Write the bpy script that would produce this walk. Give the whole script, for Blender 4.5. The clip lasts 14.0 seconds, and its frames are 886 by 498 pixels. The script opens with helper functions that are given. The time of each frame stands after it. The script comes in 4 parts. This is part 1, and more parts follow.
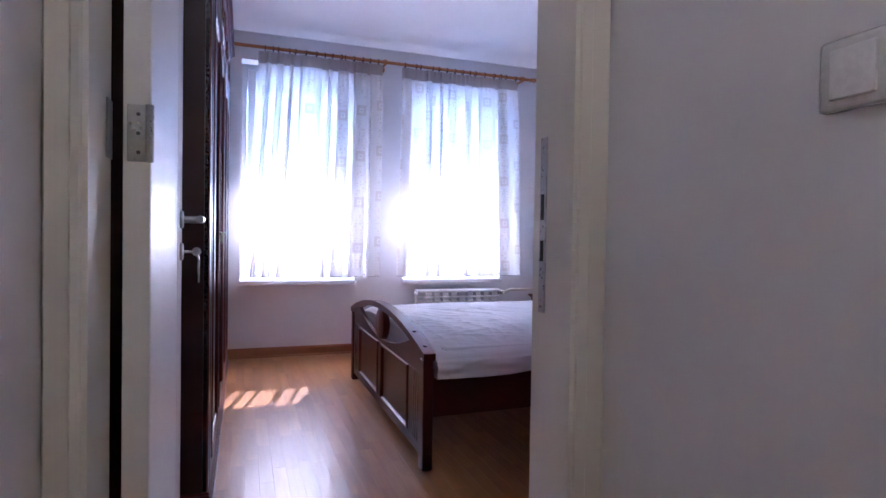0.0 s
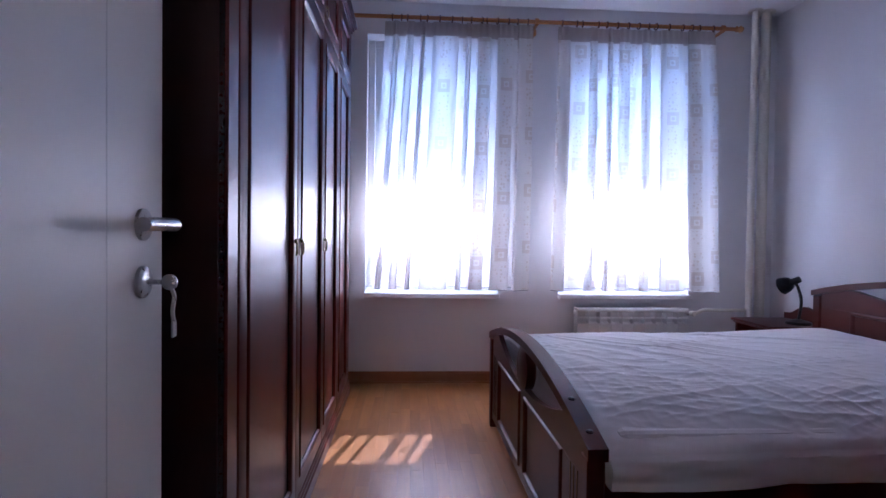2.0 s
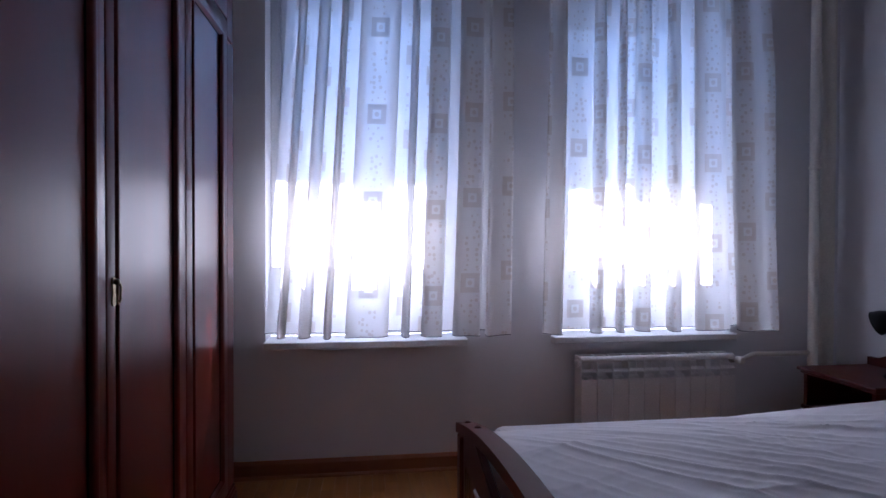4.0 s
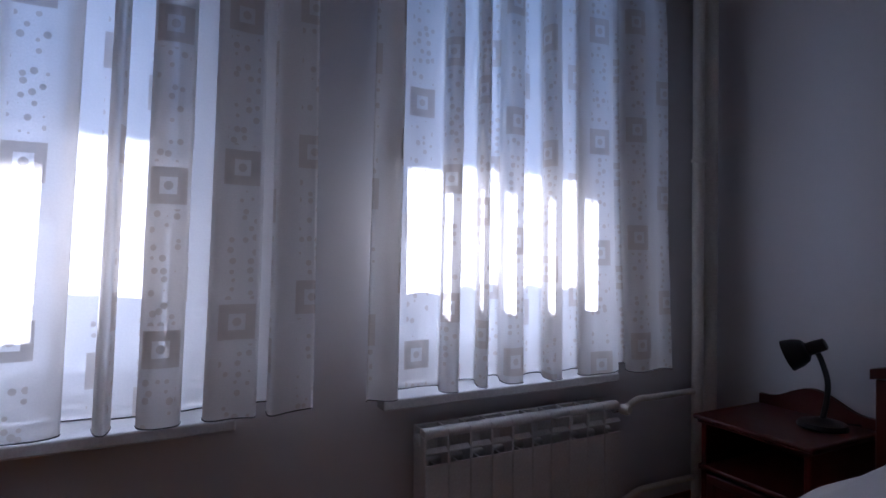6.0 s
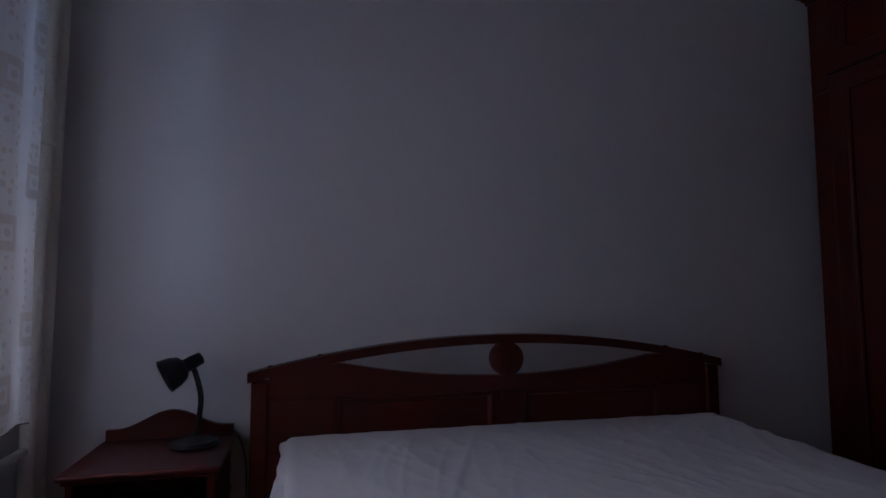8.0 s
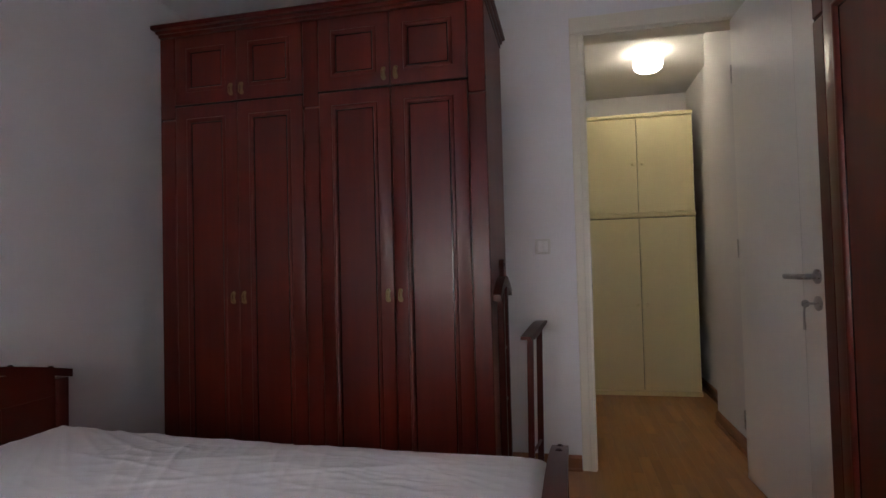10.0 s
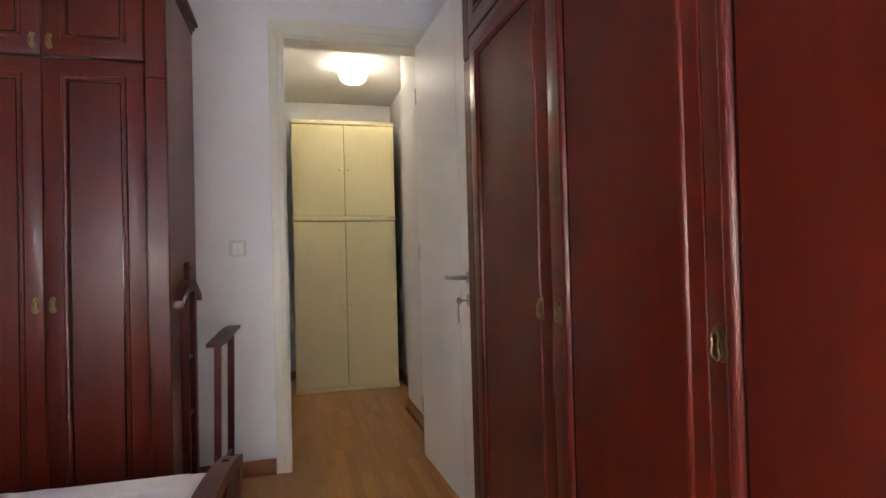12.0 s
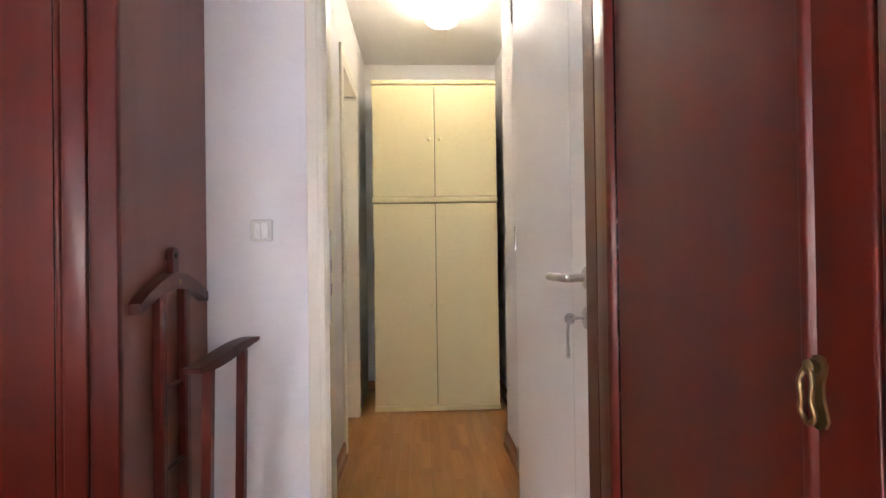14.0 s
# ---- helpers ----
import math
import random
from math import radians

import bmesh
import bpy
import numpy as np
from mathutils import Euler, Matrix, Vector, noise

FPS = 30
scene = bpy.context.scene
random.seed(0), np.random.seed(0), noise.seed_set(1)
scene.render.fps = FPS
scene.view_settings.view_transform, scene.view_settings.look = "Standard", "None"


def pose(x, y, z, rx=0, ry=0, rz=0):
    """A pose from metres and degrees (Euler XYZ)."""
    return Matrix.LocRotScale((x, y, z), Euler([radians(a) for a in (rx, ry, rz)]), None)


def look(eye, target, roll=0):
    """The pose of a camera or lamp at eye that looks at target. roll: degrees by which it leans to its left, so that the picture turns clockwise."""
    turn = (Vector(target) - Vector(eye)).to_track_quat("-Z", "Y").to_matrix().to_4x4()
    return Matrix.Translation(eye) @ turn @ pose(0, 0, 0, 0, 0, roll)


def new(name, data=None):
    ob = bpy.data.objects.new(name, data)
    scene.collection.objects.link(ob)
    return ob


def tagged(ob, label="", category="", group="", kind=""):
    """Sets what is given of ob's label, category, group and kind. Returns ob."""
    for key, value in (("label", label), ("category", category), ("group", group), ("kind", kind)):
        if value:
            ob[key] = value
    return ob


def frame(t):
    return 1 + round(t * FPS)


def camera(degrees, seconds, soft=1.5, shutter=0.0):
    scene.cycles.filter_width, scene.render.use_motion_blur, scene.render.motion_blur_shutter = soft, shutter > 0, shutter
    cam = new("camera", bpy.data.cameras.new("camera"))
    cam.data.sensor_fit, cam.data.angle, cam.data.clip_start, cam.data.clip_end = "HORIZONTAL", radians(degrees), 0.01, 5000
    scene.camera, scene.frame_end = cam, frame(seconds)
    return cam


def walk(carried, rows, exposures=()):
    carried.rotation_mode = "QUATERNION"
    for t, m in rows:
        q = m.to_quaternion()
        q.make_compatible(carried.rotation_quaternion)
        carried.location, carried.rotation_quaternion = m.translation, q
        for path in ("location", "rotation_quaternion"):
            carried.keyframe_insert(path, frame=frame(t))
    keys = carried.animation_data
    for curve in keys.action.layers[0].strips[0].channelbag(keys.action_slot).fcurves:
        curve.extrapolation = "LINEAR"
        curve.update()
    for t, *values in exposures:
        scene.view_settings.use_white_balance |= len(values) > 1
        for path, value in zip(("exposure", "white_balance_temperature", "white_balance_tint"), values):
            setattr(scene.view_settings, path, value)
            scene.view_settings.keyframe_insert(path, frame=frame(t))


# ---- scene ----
cam = camera(76.7, 14.0)
PATH = [
    (0.0, -0.150, -0.995, 0.940, 88.99, -0.89, -19.61),
    (0.5, -0.045, -0.815, 0.919, 89.13, -0.88, -14.50),
    (1.0, 0.007, -0.620, 0.955, 88.87, -0.54, -7.27),
    (1.5, 0.057, -0.378, 0.967, 88.67, -0.72, -3.43),
    (2.0, 0.109, -0.146, 0.972, 88.73, -0.76, -3.49),
    (2.5, 0.180, 0.104, 1.039, 87.90, -0.87, -4.29),
    (2.7, 0.205, 0.208, 1.052, 87.96, -0.83, -4.68),
    (4.8, 0.336, 1.449, 1.029, 89.74, -0.64, -11.76),
    (5.0, 0.373, 1.518, 1.036, 89.64, -0.95, -13.39),
    (5.5, 0.461, 1.799, 1.005, 90.49, -0.67, -20.11),
    (6.0, 0.522, 1.997, 1.023, 90.48, -0.51, -27.23),
    (6.5, 0.522, 2.206, 1.020, 90.94, -0.82, -44.18),
    (7.0, 0.520, 2.395, 0.942, 93.37, -1.66, -63.64),
    (7.5, 0.518, 2.640, 0.965, 93.78, -1.65, -84.52),
    (8.0, 0.520, 2.711, 0.943, 94.64, 0.09, -103.78),
    (8.5, 0.518, 2.769, 1.005, 93.05, 0.43, -118.09),
    (9.0, 0.492, 2.815, 1.052, 92.18, 0.64, -133.44),
    (9.2, 0.520, 2.846, 1.052, 92.31, 0.76, -141.43),
    (11.3, 0.485, 3.016, 1.076, 91.18, 1.57, -190.67),
    (11.5, 0.444, 3.015, 1.078, 91.00, 1.48, -192.42),
    (12.0, 0.364, 2.977, 1.070, 90.85, 1.46, -194.79),
    (12.5, 0.278, 2.868, 1.051, 90.64, 1.34, -192.97),
    (13.0, 0.203, 2.649, 1.051, 90.64, 1.15, -188.23),
    (13.5, 0.148, 2.394, 1.037, 90.61, 0.84, -185.45),
    (14.0, 0.064, 2.070, 1.045, 90.51, 0.82, -182.33),
]
# exposure of the clip's camera on the way
EXPOSURES = [
    (0.0, 5.65, 4900, 29), (0.6, 5.38, 4900, 29), (1.0, 5.15, 4900, 28), (2.0, 4.83, 4950, 27), (2.7, 4.45, 5000, 26), (4.8, 3.23, 5120, 22), (6.5, 2.58, 5100, 20),
    (7.5, 2.53, 5100, 20), (8.0, 2.82, 5200, 20), (8.5, 3.53, 5600, 16), (9.2, 4.28, 6000, 15), (11.3, 5.47, 6300, 12), (13.0, 6.13, 6250, 14), (14.0, 6.48, 6200, 16),
]
walk(cam, [(t, pose(*p)) for t, *p in PATH], EXPOSURES)

# plan, in metres
YW = 3.56            # inner face of the window wall
XR = 2.60            # inner face of the wall behind the bed
XL = -0.88           # inner face of the wall behind the long wardrobe
H = 2.50             # bedroom ceiling
HH = 2.52            # hall ceiling
WIN = [(-0.175, 0.705), (1.115, 2.015)]
WZ0, WZ1 = 0.60, 2.29

# ---- light ----
SUN_DIR = Vector((-0.30, -1.0, -1.04)).normalized()
world = bpy.data.worlds.new("world")
scene.world = world
world.use_nodes = True
wn = world.node_tree
wn.nodes.clear()
sky = wn.nodes.new("ShaderNodeTexSky")
sky.sky_type, sky.sun_disc = "NISHITA", False
sky.sun_elevation = math.asin(-SUN_DIR.z)
sky.sun_rotation = math.atan2(-SUN_DIR.x, -SUN_DIR.y)
bgn = wn.nodes.new("ShaderNodeBackground")
bgn.inputs["Strength"].default_value = 0.15
wout = wn.nodes.new("ShaderNodeOutputWorld")
wn.links.new(sky.outputs[0], bgn.inputs[0])
wn.links.new(bgn.outputs[0], wout.inputs[0])

sun = new("sun", bpy.data.lights.new("sun", "SUN"))
sun.data.energy, sun.data.angle, sun.data.color = 2.4, radians(0.5), (1.0, 0.95, 0.88)
sun.matrix_world = look((0, 20, 20), Vector((0, 20, 20)) + SUN_DIR)

# ---- materials ----
def mat(name):
    m = bpy.data.materials.new(name)
    m.use_nodes = True
    nt = m.node_tree
    return m, nt, nt.nodes["Principled BSDF"]


def node(nt, kind, **values):
    n = nt.nodes.new(kind)
    for key, value in values.items():
        n.inputs[key.replace("_", " ")].default_value = value
    return n


def coords(nt, scale, kind="Object"):
    tc = nt.nodes.new("ShaderNodeTexCoord")
    mp = nt.nodes.new("ShaderNodeMapping")
    mp.inputs["Scale"].default_value = scale
    nt.links.new(tc.outputs[kind], mp.inputs["Vector"])
    return mp.outputs[0]


def ramp(nt, fac, stops):
    r = nt.nodes.new("ShaderNodeValToRGB")
    els = r.color_ramp.elements
    while len(els) < len(stops):
        els.new(0.5)
    for e, (p, c) in zip(els, stops):
        e.position, e.color = p, (*c, 1)
    nt.links.new(fac, r.inputs[0])
    return r.outputs[0]


def bump(nt, p, height, strength, dist=0.002):
    b = nt.nodes.new("ShaderNodeBump")
    b.inputs["Strength"].default_value, b.inputs["Distance"].default_value = strength, dist
    nt.links.new(height, b.inputs["Height"])
    nt.links.new(b.outputs[0], p.inputs["Normal"])


def noise_tex(nt, vec, scale, detail=4.0, rough=0.55):
    n = node(nt, "ShaderNodeTexNoise", Scale=scale, Detail=detail, Roughness=rough)
    nt.links.new(vec, n.inputs["Vector"])
    return n.outputs[0]


def painted(name, c, rough=0.6, grain=60.0, vary=0.06, bmp=0.12, broad=1.3):
    m, nt, p = mat(name)
    v = coords(nt, (1, 1, 1))
    d = tuple(x * (1 - vary) for x in c)
    nt.links.new(ramp(nt, noise_tex(nt, v, broad, 5), [(0.3, d), (0.7, c)]), p.inputs["Base Color"])
    p.inputs["Roughness"].default_value = rough
    bump(nt, p, noise_tex(nt, v, grain, 3), bmp)
    return m


def wood(name, dark, light, rough=0.3, along="z", scale=1.0, coat=0.0, pick=None, bmp=0.08, spec=0.5):
    """Grain runs along one axis; pick shifts it from piece to piece by 'object' or 'island'."""
    m, nt, p = mat(name)
    s = {"x": (1.2, 14, 14), "y": (14, 1.2, 14), "z": (14, 14, 1.2)}[along]
    v = coords(nt, tuple(scale * a for a in s))
    rnd = None
    if pick:
        src = nt.nodes.new("ShaderNodeObjectInfo" if pick == "object" else "ShaderNodeNewGeometry")
        rnd = src.outputs["Random" if pick == "object" else "Random Per Island"]
        sh = nt.nodes.new("ShaderNodeVectorMath")
        sh.operation = "SCALE"
        sh.inputs[0].default_value = (31.0, 17.0, 23.0)
        nt.links.new(rnd, sh.inputs["Scale"])
        ad = nt.nodes.new("ShaderNodeVectorMath")
        nt.links.new(v, ad.inputs[0])
        nt.links.new(sh.outputs[0], ad.inputs[1])
        v = ad.outputs[0]
    big = node(nt, "ShaderNodeTexNoise", Scale=0.9, Detail=3.0, Roughness=0.5, Distortion=0.6)
    nt.links.new(v, big.inputs["Vector"])
    fine = node(nt, "ShaderNodeTexNoise", Scale=5.0, Detail=6.0, Roughness=0.65)
    nt.links.new(v, fine.inputs["Vector"])
    mx = nt.nodes.new("ShaderNodeMath")
    mx.operation = "MULTIPLY_ADD"
    mx.inputs[1].default_value = 0.4
    nt.links.new(fine.outputs[0], mx.inputs[0])
    half = nt.nodes.new("ShaderNodeMath")
    half.operation = "MULTIPLY"
    half.inputs[1].default_value = 0.6
    nt.links.new(big.outputs[0], half.inputs[0])
    nt.links.new(half.outputs[0], mx.inputs[2])
    col = ramp(nt, mx.outputs[0], [(0.33, dark), (0.66, light)])
    if rnd is not None:
        hs = nt.nodes.new("ShaderNodeHueSaturation")
        mr = nt.nodes.new("ShaderNodeMapRange")
        mr.inputs["To Min"].default_value, mr.inputs["To Max"].default_value = 0.90, 1.10
        nt.links.new(rnd, mr.inputs["Value"])
        nt.links.new(mr.outputs[0], hs.inputs["Value"])
        nt.links.new(col, hs.inputs["Color"])
        col = hs.outputs[0]
    nt.links.new(col, p.inputs["Base Color"])
    rr = nt.nodes.new("ShaderNodeMapRange")
    rr.inputs["To Min"].default_value, rr.inputs["To Max"].default_value = rough * 0.93, rough * 1.08
    nt.links.new(fine.outputs[0], rr.inputs["Value"])
    nt.links.new(rr.outputs[0], p.inputs["Roughness"])
    p.inputs["Specular IOR Level"].default_value = spec
    p.inputs["Coat Weight"].default_value = coat
    p.inputs["Coat Roughness"].default_value = 0.10
    if bmp > 0:
        bump(nt, p, fine.outputs[0], bmp, 0.001)
    return m


def plain(name, c, rough=0.5, metal=0.0, grain=120.0):
    m, nt, p = mat(name)
    v = coords(nt, (1, 1, 1))
    n = noise_tex(nt, v, grain, 3)
    nt.links.new(ramp(nt, n, [(0.3, tuple(x * 0.88 for x in c)), (0.7, c)]), p.inputs["Base Color"])
    mr = nt.nodes.new("ShaderNodeMapRange")
    mr.inputs["To Min"].default_value, mr.inputs["To Max"].default_value = rough * 0.85, min(1, rough * 1.2)
    nt.links.new(n, mr.inputs["Value"])
    nt.links.new(mr.outputs[0], p.inputs["Roughness"])
    p.inputs["Metallic"].default_value = metal
    return m


M_WALL = painted("wall_paint", (0.83, 0.82, 0.83), 0.75)
M_CEIL = painted("ceiling_paint", (0.85, 0.84, 0.85), 0.8)
M_HALL = painted("hall_paint", (0.80, 0.78, 0.76), 0.75)
M_WHITE = painted("white_lacquer", (0.87, 0.85, 0.80), 0.40, 25, 0.03, 0.03)
M_FRAME = painted("cream_frame", (0.80, 0.76, 0.65), 0.35, 25, 0.04, 0.04)
M_CAB = painted("cream_cabinet", (0.70, 0.62, 0.35), 0.42, 30, 0.04, 0.04)
M_MAH = wood("mahogany", (0.070, 0.0064, 0.0033), (0.114, 0.0120, 0.0052), 0.31, "z", 0.55, coat=0.04, bmp=0.01, spec=0.40)
M_MAHY = wood("mahogany_bed", (0.076, 0.0098, 0.0050), (0.090, 0.0122, 0.0060), 0.36, "y", 0.7, coat=0.0, bmp=0.0, spec=0.4)
M_MAHX = wood("mahogany_panel", (0.076, 0.0098, 0.0050), (0.090, 0.0122, 0.0060), 0.36, "x", 0.7, coat=0.0, bmp=0.0, spec=0.4)
M_DARK = plain("dark_moulding", (0.034, 0.0055, 0.0045), 0.16)
# darkened copy of the wardrobe wood: shade put into the colour
M_SHADY = wood("shaded_wood", (0.030, 0.006, 0.006), (0.040, 0.009, 0.008), 0.40, "z", 0.6, bmp=0.02)
M_SIDE = wood("wardrobe_side", (0.205, 0.078, 0.064), (0.250, 0.098, 0.080), 0.42, "z", 0.6, bmp=0.02)
M_OAK = wood("oak_trim", (0.24, 0.084, 0.030), (0.35, 0.140, 0.050), 0.35, "x", 0.7)
M_ROD = wood("beech_rod", (0.42, 0.16, 0.045), (0.58, 0.26, 0.08), 0.35, "x")
M_RING = wood("walnut_ring", (0.10, 0.035, 0.014), (0.16, 0.055, 0.022), 0.35, "x")
M_PLANK = wood("parquet_piece", (0.37, 0.150, 0.040), (0.53, 0.236, 0.070), 0.30, "y", 1.0, 0.10, "object", 0.05)
M_PLANKS = wood("parquet_rest", (0.37, 0.150, 0.040), (0.53, 0.236, 0.070), 0.30, "y", 1.0, 0.10, "island", 0.05)
M_GAP = plain("parquet_joint", (0.30, 0.125, 0.040), 0.45)
M_STEEL = plain("brushed_steel", (0.55, 0.54, 0.52), 0.28, 1.0)
M_BRASS = plain("aged_brass", (0.26, 0.19, 0.095), 0.40, 1.0)
M_BLACK = plain("black_plastic", (0.012, 0.012, 0.016), 0.32)
M_ENAMEL = plain("white_enamel", (0.86, 0.85, 0.83), 0.3)
M_PIPE = plain("pipe_paint", (0.86, 0.83, 0.74), 0.35)
M_SWITCH = plain("switch_plastic", (0.74, 0.73, 0.69), 0.35)
M_PVC = plain("window_frame_white", (0.80, 0.80, 0.80), 0.35)
M_RUBBER = plain("grey_slot", (0.10, 0.10, 0.10), 0.6)
# near-black that paints in the shade of holes and door gaps
M_HOLE_SHADE = plain("shadow_gap", (0.02, 0.018, 0.016), 0.8)
M_FACADE = painted("facade_plaster", (0.42, 0.46, 0.52), 0.85, 20, 0.15, 0.3, 0.4)
M_GROUND = painted("yard_concrete", (0.40, 0.39, 0.37), 0.9, 30, 0.2, 0.4, 0.5)
M_PANE = painted("far_pane", (0.34, 0.38, 0.44), 0.5, 5, 0.1, 0.0)
M_ROOF = painted("roof_tiles", (0.30, 0.12, 0.08), 0.8, 10, 0.3, 0.4)

# sheet: wrinkled cotton
M_SHEET, nt, p = mat("cotton_sheet")
v = coords(nt, (1, 1, 1))
nt.links.new(ramp(nt, noise_tex(nt, v, 3.0, 5), [(0.3, (0.82, 0.81, 0.84)), (0.7, (0.88, 0.87, 0.89))]), p.inputs["Base Color"])
p.inputs["Roughness"].default_value = 0.85
p.inputs["Sheen Weight"].default_value = 0.2
wv = coords(nt, (1.0, 2.4, 1.6))
rg = node(nt, "ShaderNodeTexNoise", Scale=2.6, Detail=7.0, Roughness=0.62, Distortion=0.9)
rg.noise_type = "RIDGED_MULTIFRACTAL"
nt.links.new(wv, rg.inputs["Vector"])
bump(nt, p, rg.outputs[0], 0.22, 0.010)

# glass
M_GLASS, nt, p = mat("window_glass")
nt.nodes.remove(p)
tr = nt.nodes.new("ShaderNodeBsdfTransparent")
gl = node(nt, "ShaderNodeBsdfGlossy", Roughness=0.02)
fr = node(nt, "ShaderNodeFresnel", IOR=1.45)
mixn = nt.nodes.new("ShaderNodeMixShader")
nt.links.new(fr.outputs[0], mixn.inputs[0])
nt.links.new(tr.outputs[0], mixn.inputs[1])
nt.links.new(gl.outputs[0], mixn.inputs[2])
nt.links.new(mixn.outputs[0], nt.nodes["Material Output"].inputs[0])


# frosted glass of the lower lights
M_FROST, nt, p = mat("frosted_glass")
nt.nodes.remove(p)
v = coords(nt, (1, 1, 1))
tl_ = nt.nodes.new("ShaderNodeBsdfTranslucent")
nt.links.new(ramp(nt, noise_tex(nt, v, 90.0, 3), [(0.35, (0.46, 0.47, 0.49)), (0.65, (0.72, 0.73, 0.74))]), tl_.inputs[0])
gl_ = node(nt, "ShaderNodeBsdfGlossy", Roughness=0.35)
mx_ = nt.nodes.new("ShaderNodeMixShader")
mx_.inputs[0].default_value = 0.06
nt.links.new(tl_.outputs[0], mx_.inputs[1])
nt.links.new(gl_.outputs[0], mx_.inputs[2])
nt.links.new(mx_.outputs[0], nt.nodes["Material Output"].inputs[0])


def sheer(name, header=False):
    """Sheer curtain cloth with a woven print: columns of framed squares, and dots between them."""
    m, nt, p = mat(name)
    nt.nodes.remove(p)
    L = nt.links.new
    uv = nt.nodes.new("ShaderNodeUVMap")
    sep = nt.nodes.new("ShaderNodeSeparateXYZ")
    L(uv.outputs[0], sep.inputs[0])

    def op(kind, a, b=None, c=None):
        n = nt.nodes.new("ShaderNodeMath")
        n.operation = kind
        for i, q in enumerate((a, b, c)):
            if q is None:
                continue
            if isinstance(q, (int, float)):
                n.inputs[i].default_value = q
            else:
                L(q, n.inputs[i])
        return n.outputs[0]

    U, V = sep.outputs[0], sep.outputs[1]
    col = op("FLOOR", op("DIVIDE", U, 0.14))
    fu = op("SUBTRACT", op("MODULO", U, 0.14), 0.07)
    vs = op("ADD", V, op("MULTIPLY", op("FRACT", op("MULTIPLY", col, 0.618)), 0.36))
    fv = op("SUBTRACT", op("MODULO", vs, 0.36), 0.18)
    cheb = op("MAXIMUM", op("ABSOLUTE", fu), op("ABSOLUTE", fv))
    big = op("LESS_THAN", cheb, 0.041)
    inner = op("LESS_THAN", cheb, 0.019)
    dot = op("LESS_THAN", op("SQRT", op("ADD", op("MULTIPLY", fu, fu), op("MULTIPLY", fv, fv))), 0.010)
    square = op("ADD", op("SUBTRACT", big, inner), dot)
    # scattered dots in the same columns
    vor = nt.nodes.new("ShaderNodeTexVoronoi")
    vor.inputs["Scale"].default_value, vor.inputs["Randomness"].default_value = 42.0, 0.55
    L(uv.outputs[0], vor.inputs["Vector"])
    band = op("MULTIPLY", op("LESS_THAN", op("ABSOLUTE", fu), 0.036), op("GREATER_THAN", op("ABSOLUTE", fv), 0.052))
    dots = op("MULTIPLY", op("LESS_THAN", vor.outputs["Distance"], 0.32), band)
    motif = op("MINIMUM", op("ADD", square, dots), 1.0)
    if header:
        motif = op("ADD", op("MULTIPLY", V, 0.0), 0.9)
    # yarn: fine variation of density
    wav = nt.nodes.new("ShaderNodeTexNoise")
    wav.inputs["Scale"].default_value, wav.inputs["Detail"].default_value = 220.0, 2.0
    L(uv.outputs[0], wav.inputs["Vector"])
    open_ = op("MULTIPLY", op("SUBTRACT", 1.0, op("MULTIPLY", motif, 0.65)), op("ADD", 0.024, op("MULTIPLY", wav.outputs[0], 0.100)))
    mixc = nt.nodes.new("ShaderNodeMix")
    mixc.data_type = "RGBA"
    mixc.inputs["A"].default_value, mixc.inputs["B"].default_value = (0.905, 0.88, 0.852, 1), (0.54, 0.47, 0.43, 1) if header else (0.76, 0.70, 0.64, 1)
    L(motif, mixc.inputs["Factor"])
    dif = nt.nodes.new("ShaderNodeBsdfDiffuse")
    tl = nt.nodes.new("ShaderNodeBsdfTranslucent")
    L(mixc.outputs["Result"], dif.inputs[0])
    L(mixc.outputs["Result"], tl.inputs[0])
    m1 = nt.nodes.new("ShaderNodeMixShader")
    L(op("SUBTRACT", 0.66, op("MULTIPLY", motif, 0.58 if header else 0.24)), m1.inputs[0])
    L(dif.outputs[0], m1.inputs[1])
    L(tl.outputs[0], m1.inputs[2])
    tp = nt.nodes.new("ShaderNodeBsdfTransparent")
    m2 = nt.nodes.new("ShaderNodeMixShader")
    L(open_, m2.inputs[0])
    L(m1.outputs[0], m2.inputs[1])
    L(tp.outputs[0], m2.inputs[2])
    L(m2.outputs[0], nt.nodes["Material Output"].inputs[0])
    return m


M_SHEER = sheer("sheer_curtain")
M_HEADER = sheer("curtain_header", True)

M_LAMP, nt, p = mat("opal_glass_lit")
p.inputs["Base Color"].default_value = (0.9, 0.88, 0.82, 1)
p.inputs["Emission Color"].default_value = (1.0, 0.88, 0.68, 1)
p.inputs["Emission Strength"].default_value = 0.47


# ---- shape helpers ----
def thing(name, m=None, label="", category="", group="", kind=""):
    ob = new(name)
    ob.empty_display_size = 0.05
    if m is not None:
        ob.matrix_world = m
    return tagged(ob, label, category, group, kind)


def mesh_of(bm, material, smooth=False, name="mesh"):
    bmesh.ops.recalc_face_normals(bm, faces=bm.faces)
    me = bpy.data.meshes.new(name)
    bm.to_mesh(me)
    bm.free()
    me.materials.append(material)
    if smooth:
        me.shade_smooth()
        me.set_sharp_from_angle(angle=radians(42))
    return me


def part(name, bm, material, parent=None, label="", smooth=False, m=None):
    ob = new(name, mesh_of(bm, material, smooth, name))
    if parent is not None:
        ob.parent = parent
    if m is not None:
        ob.matrix_basis = m
    if label:
        ob["label"] = label
    return ob


def struct(name, bm, material, label, category, smooth=False):
    return tagged(part(name, bm, material, None, "", smooth), label, category, "", "structure")


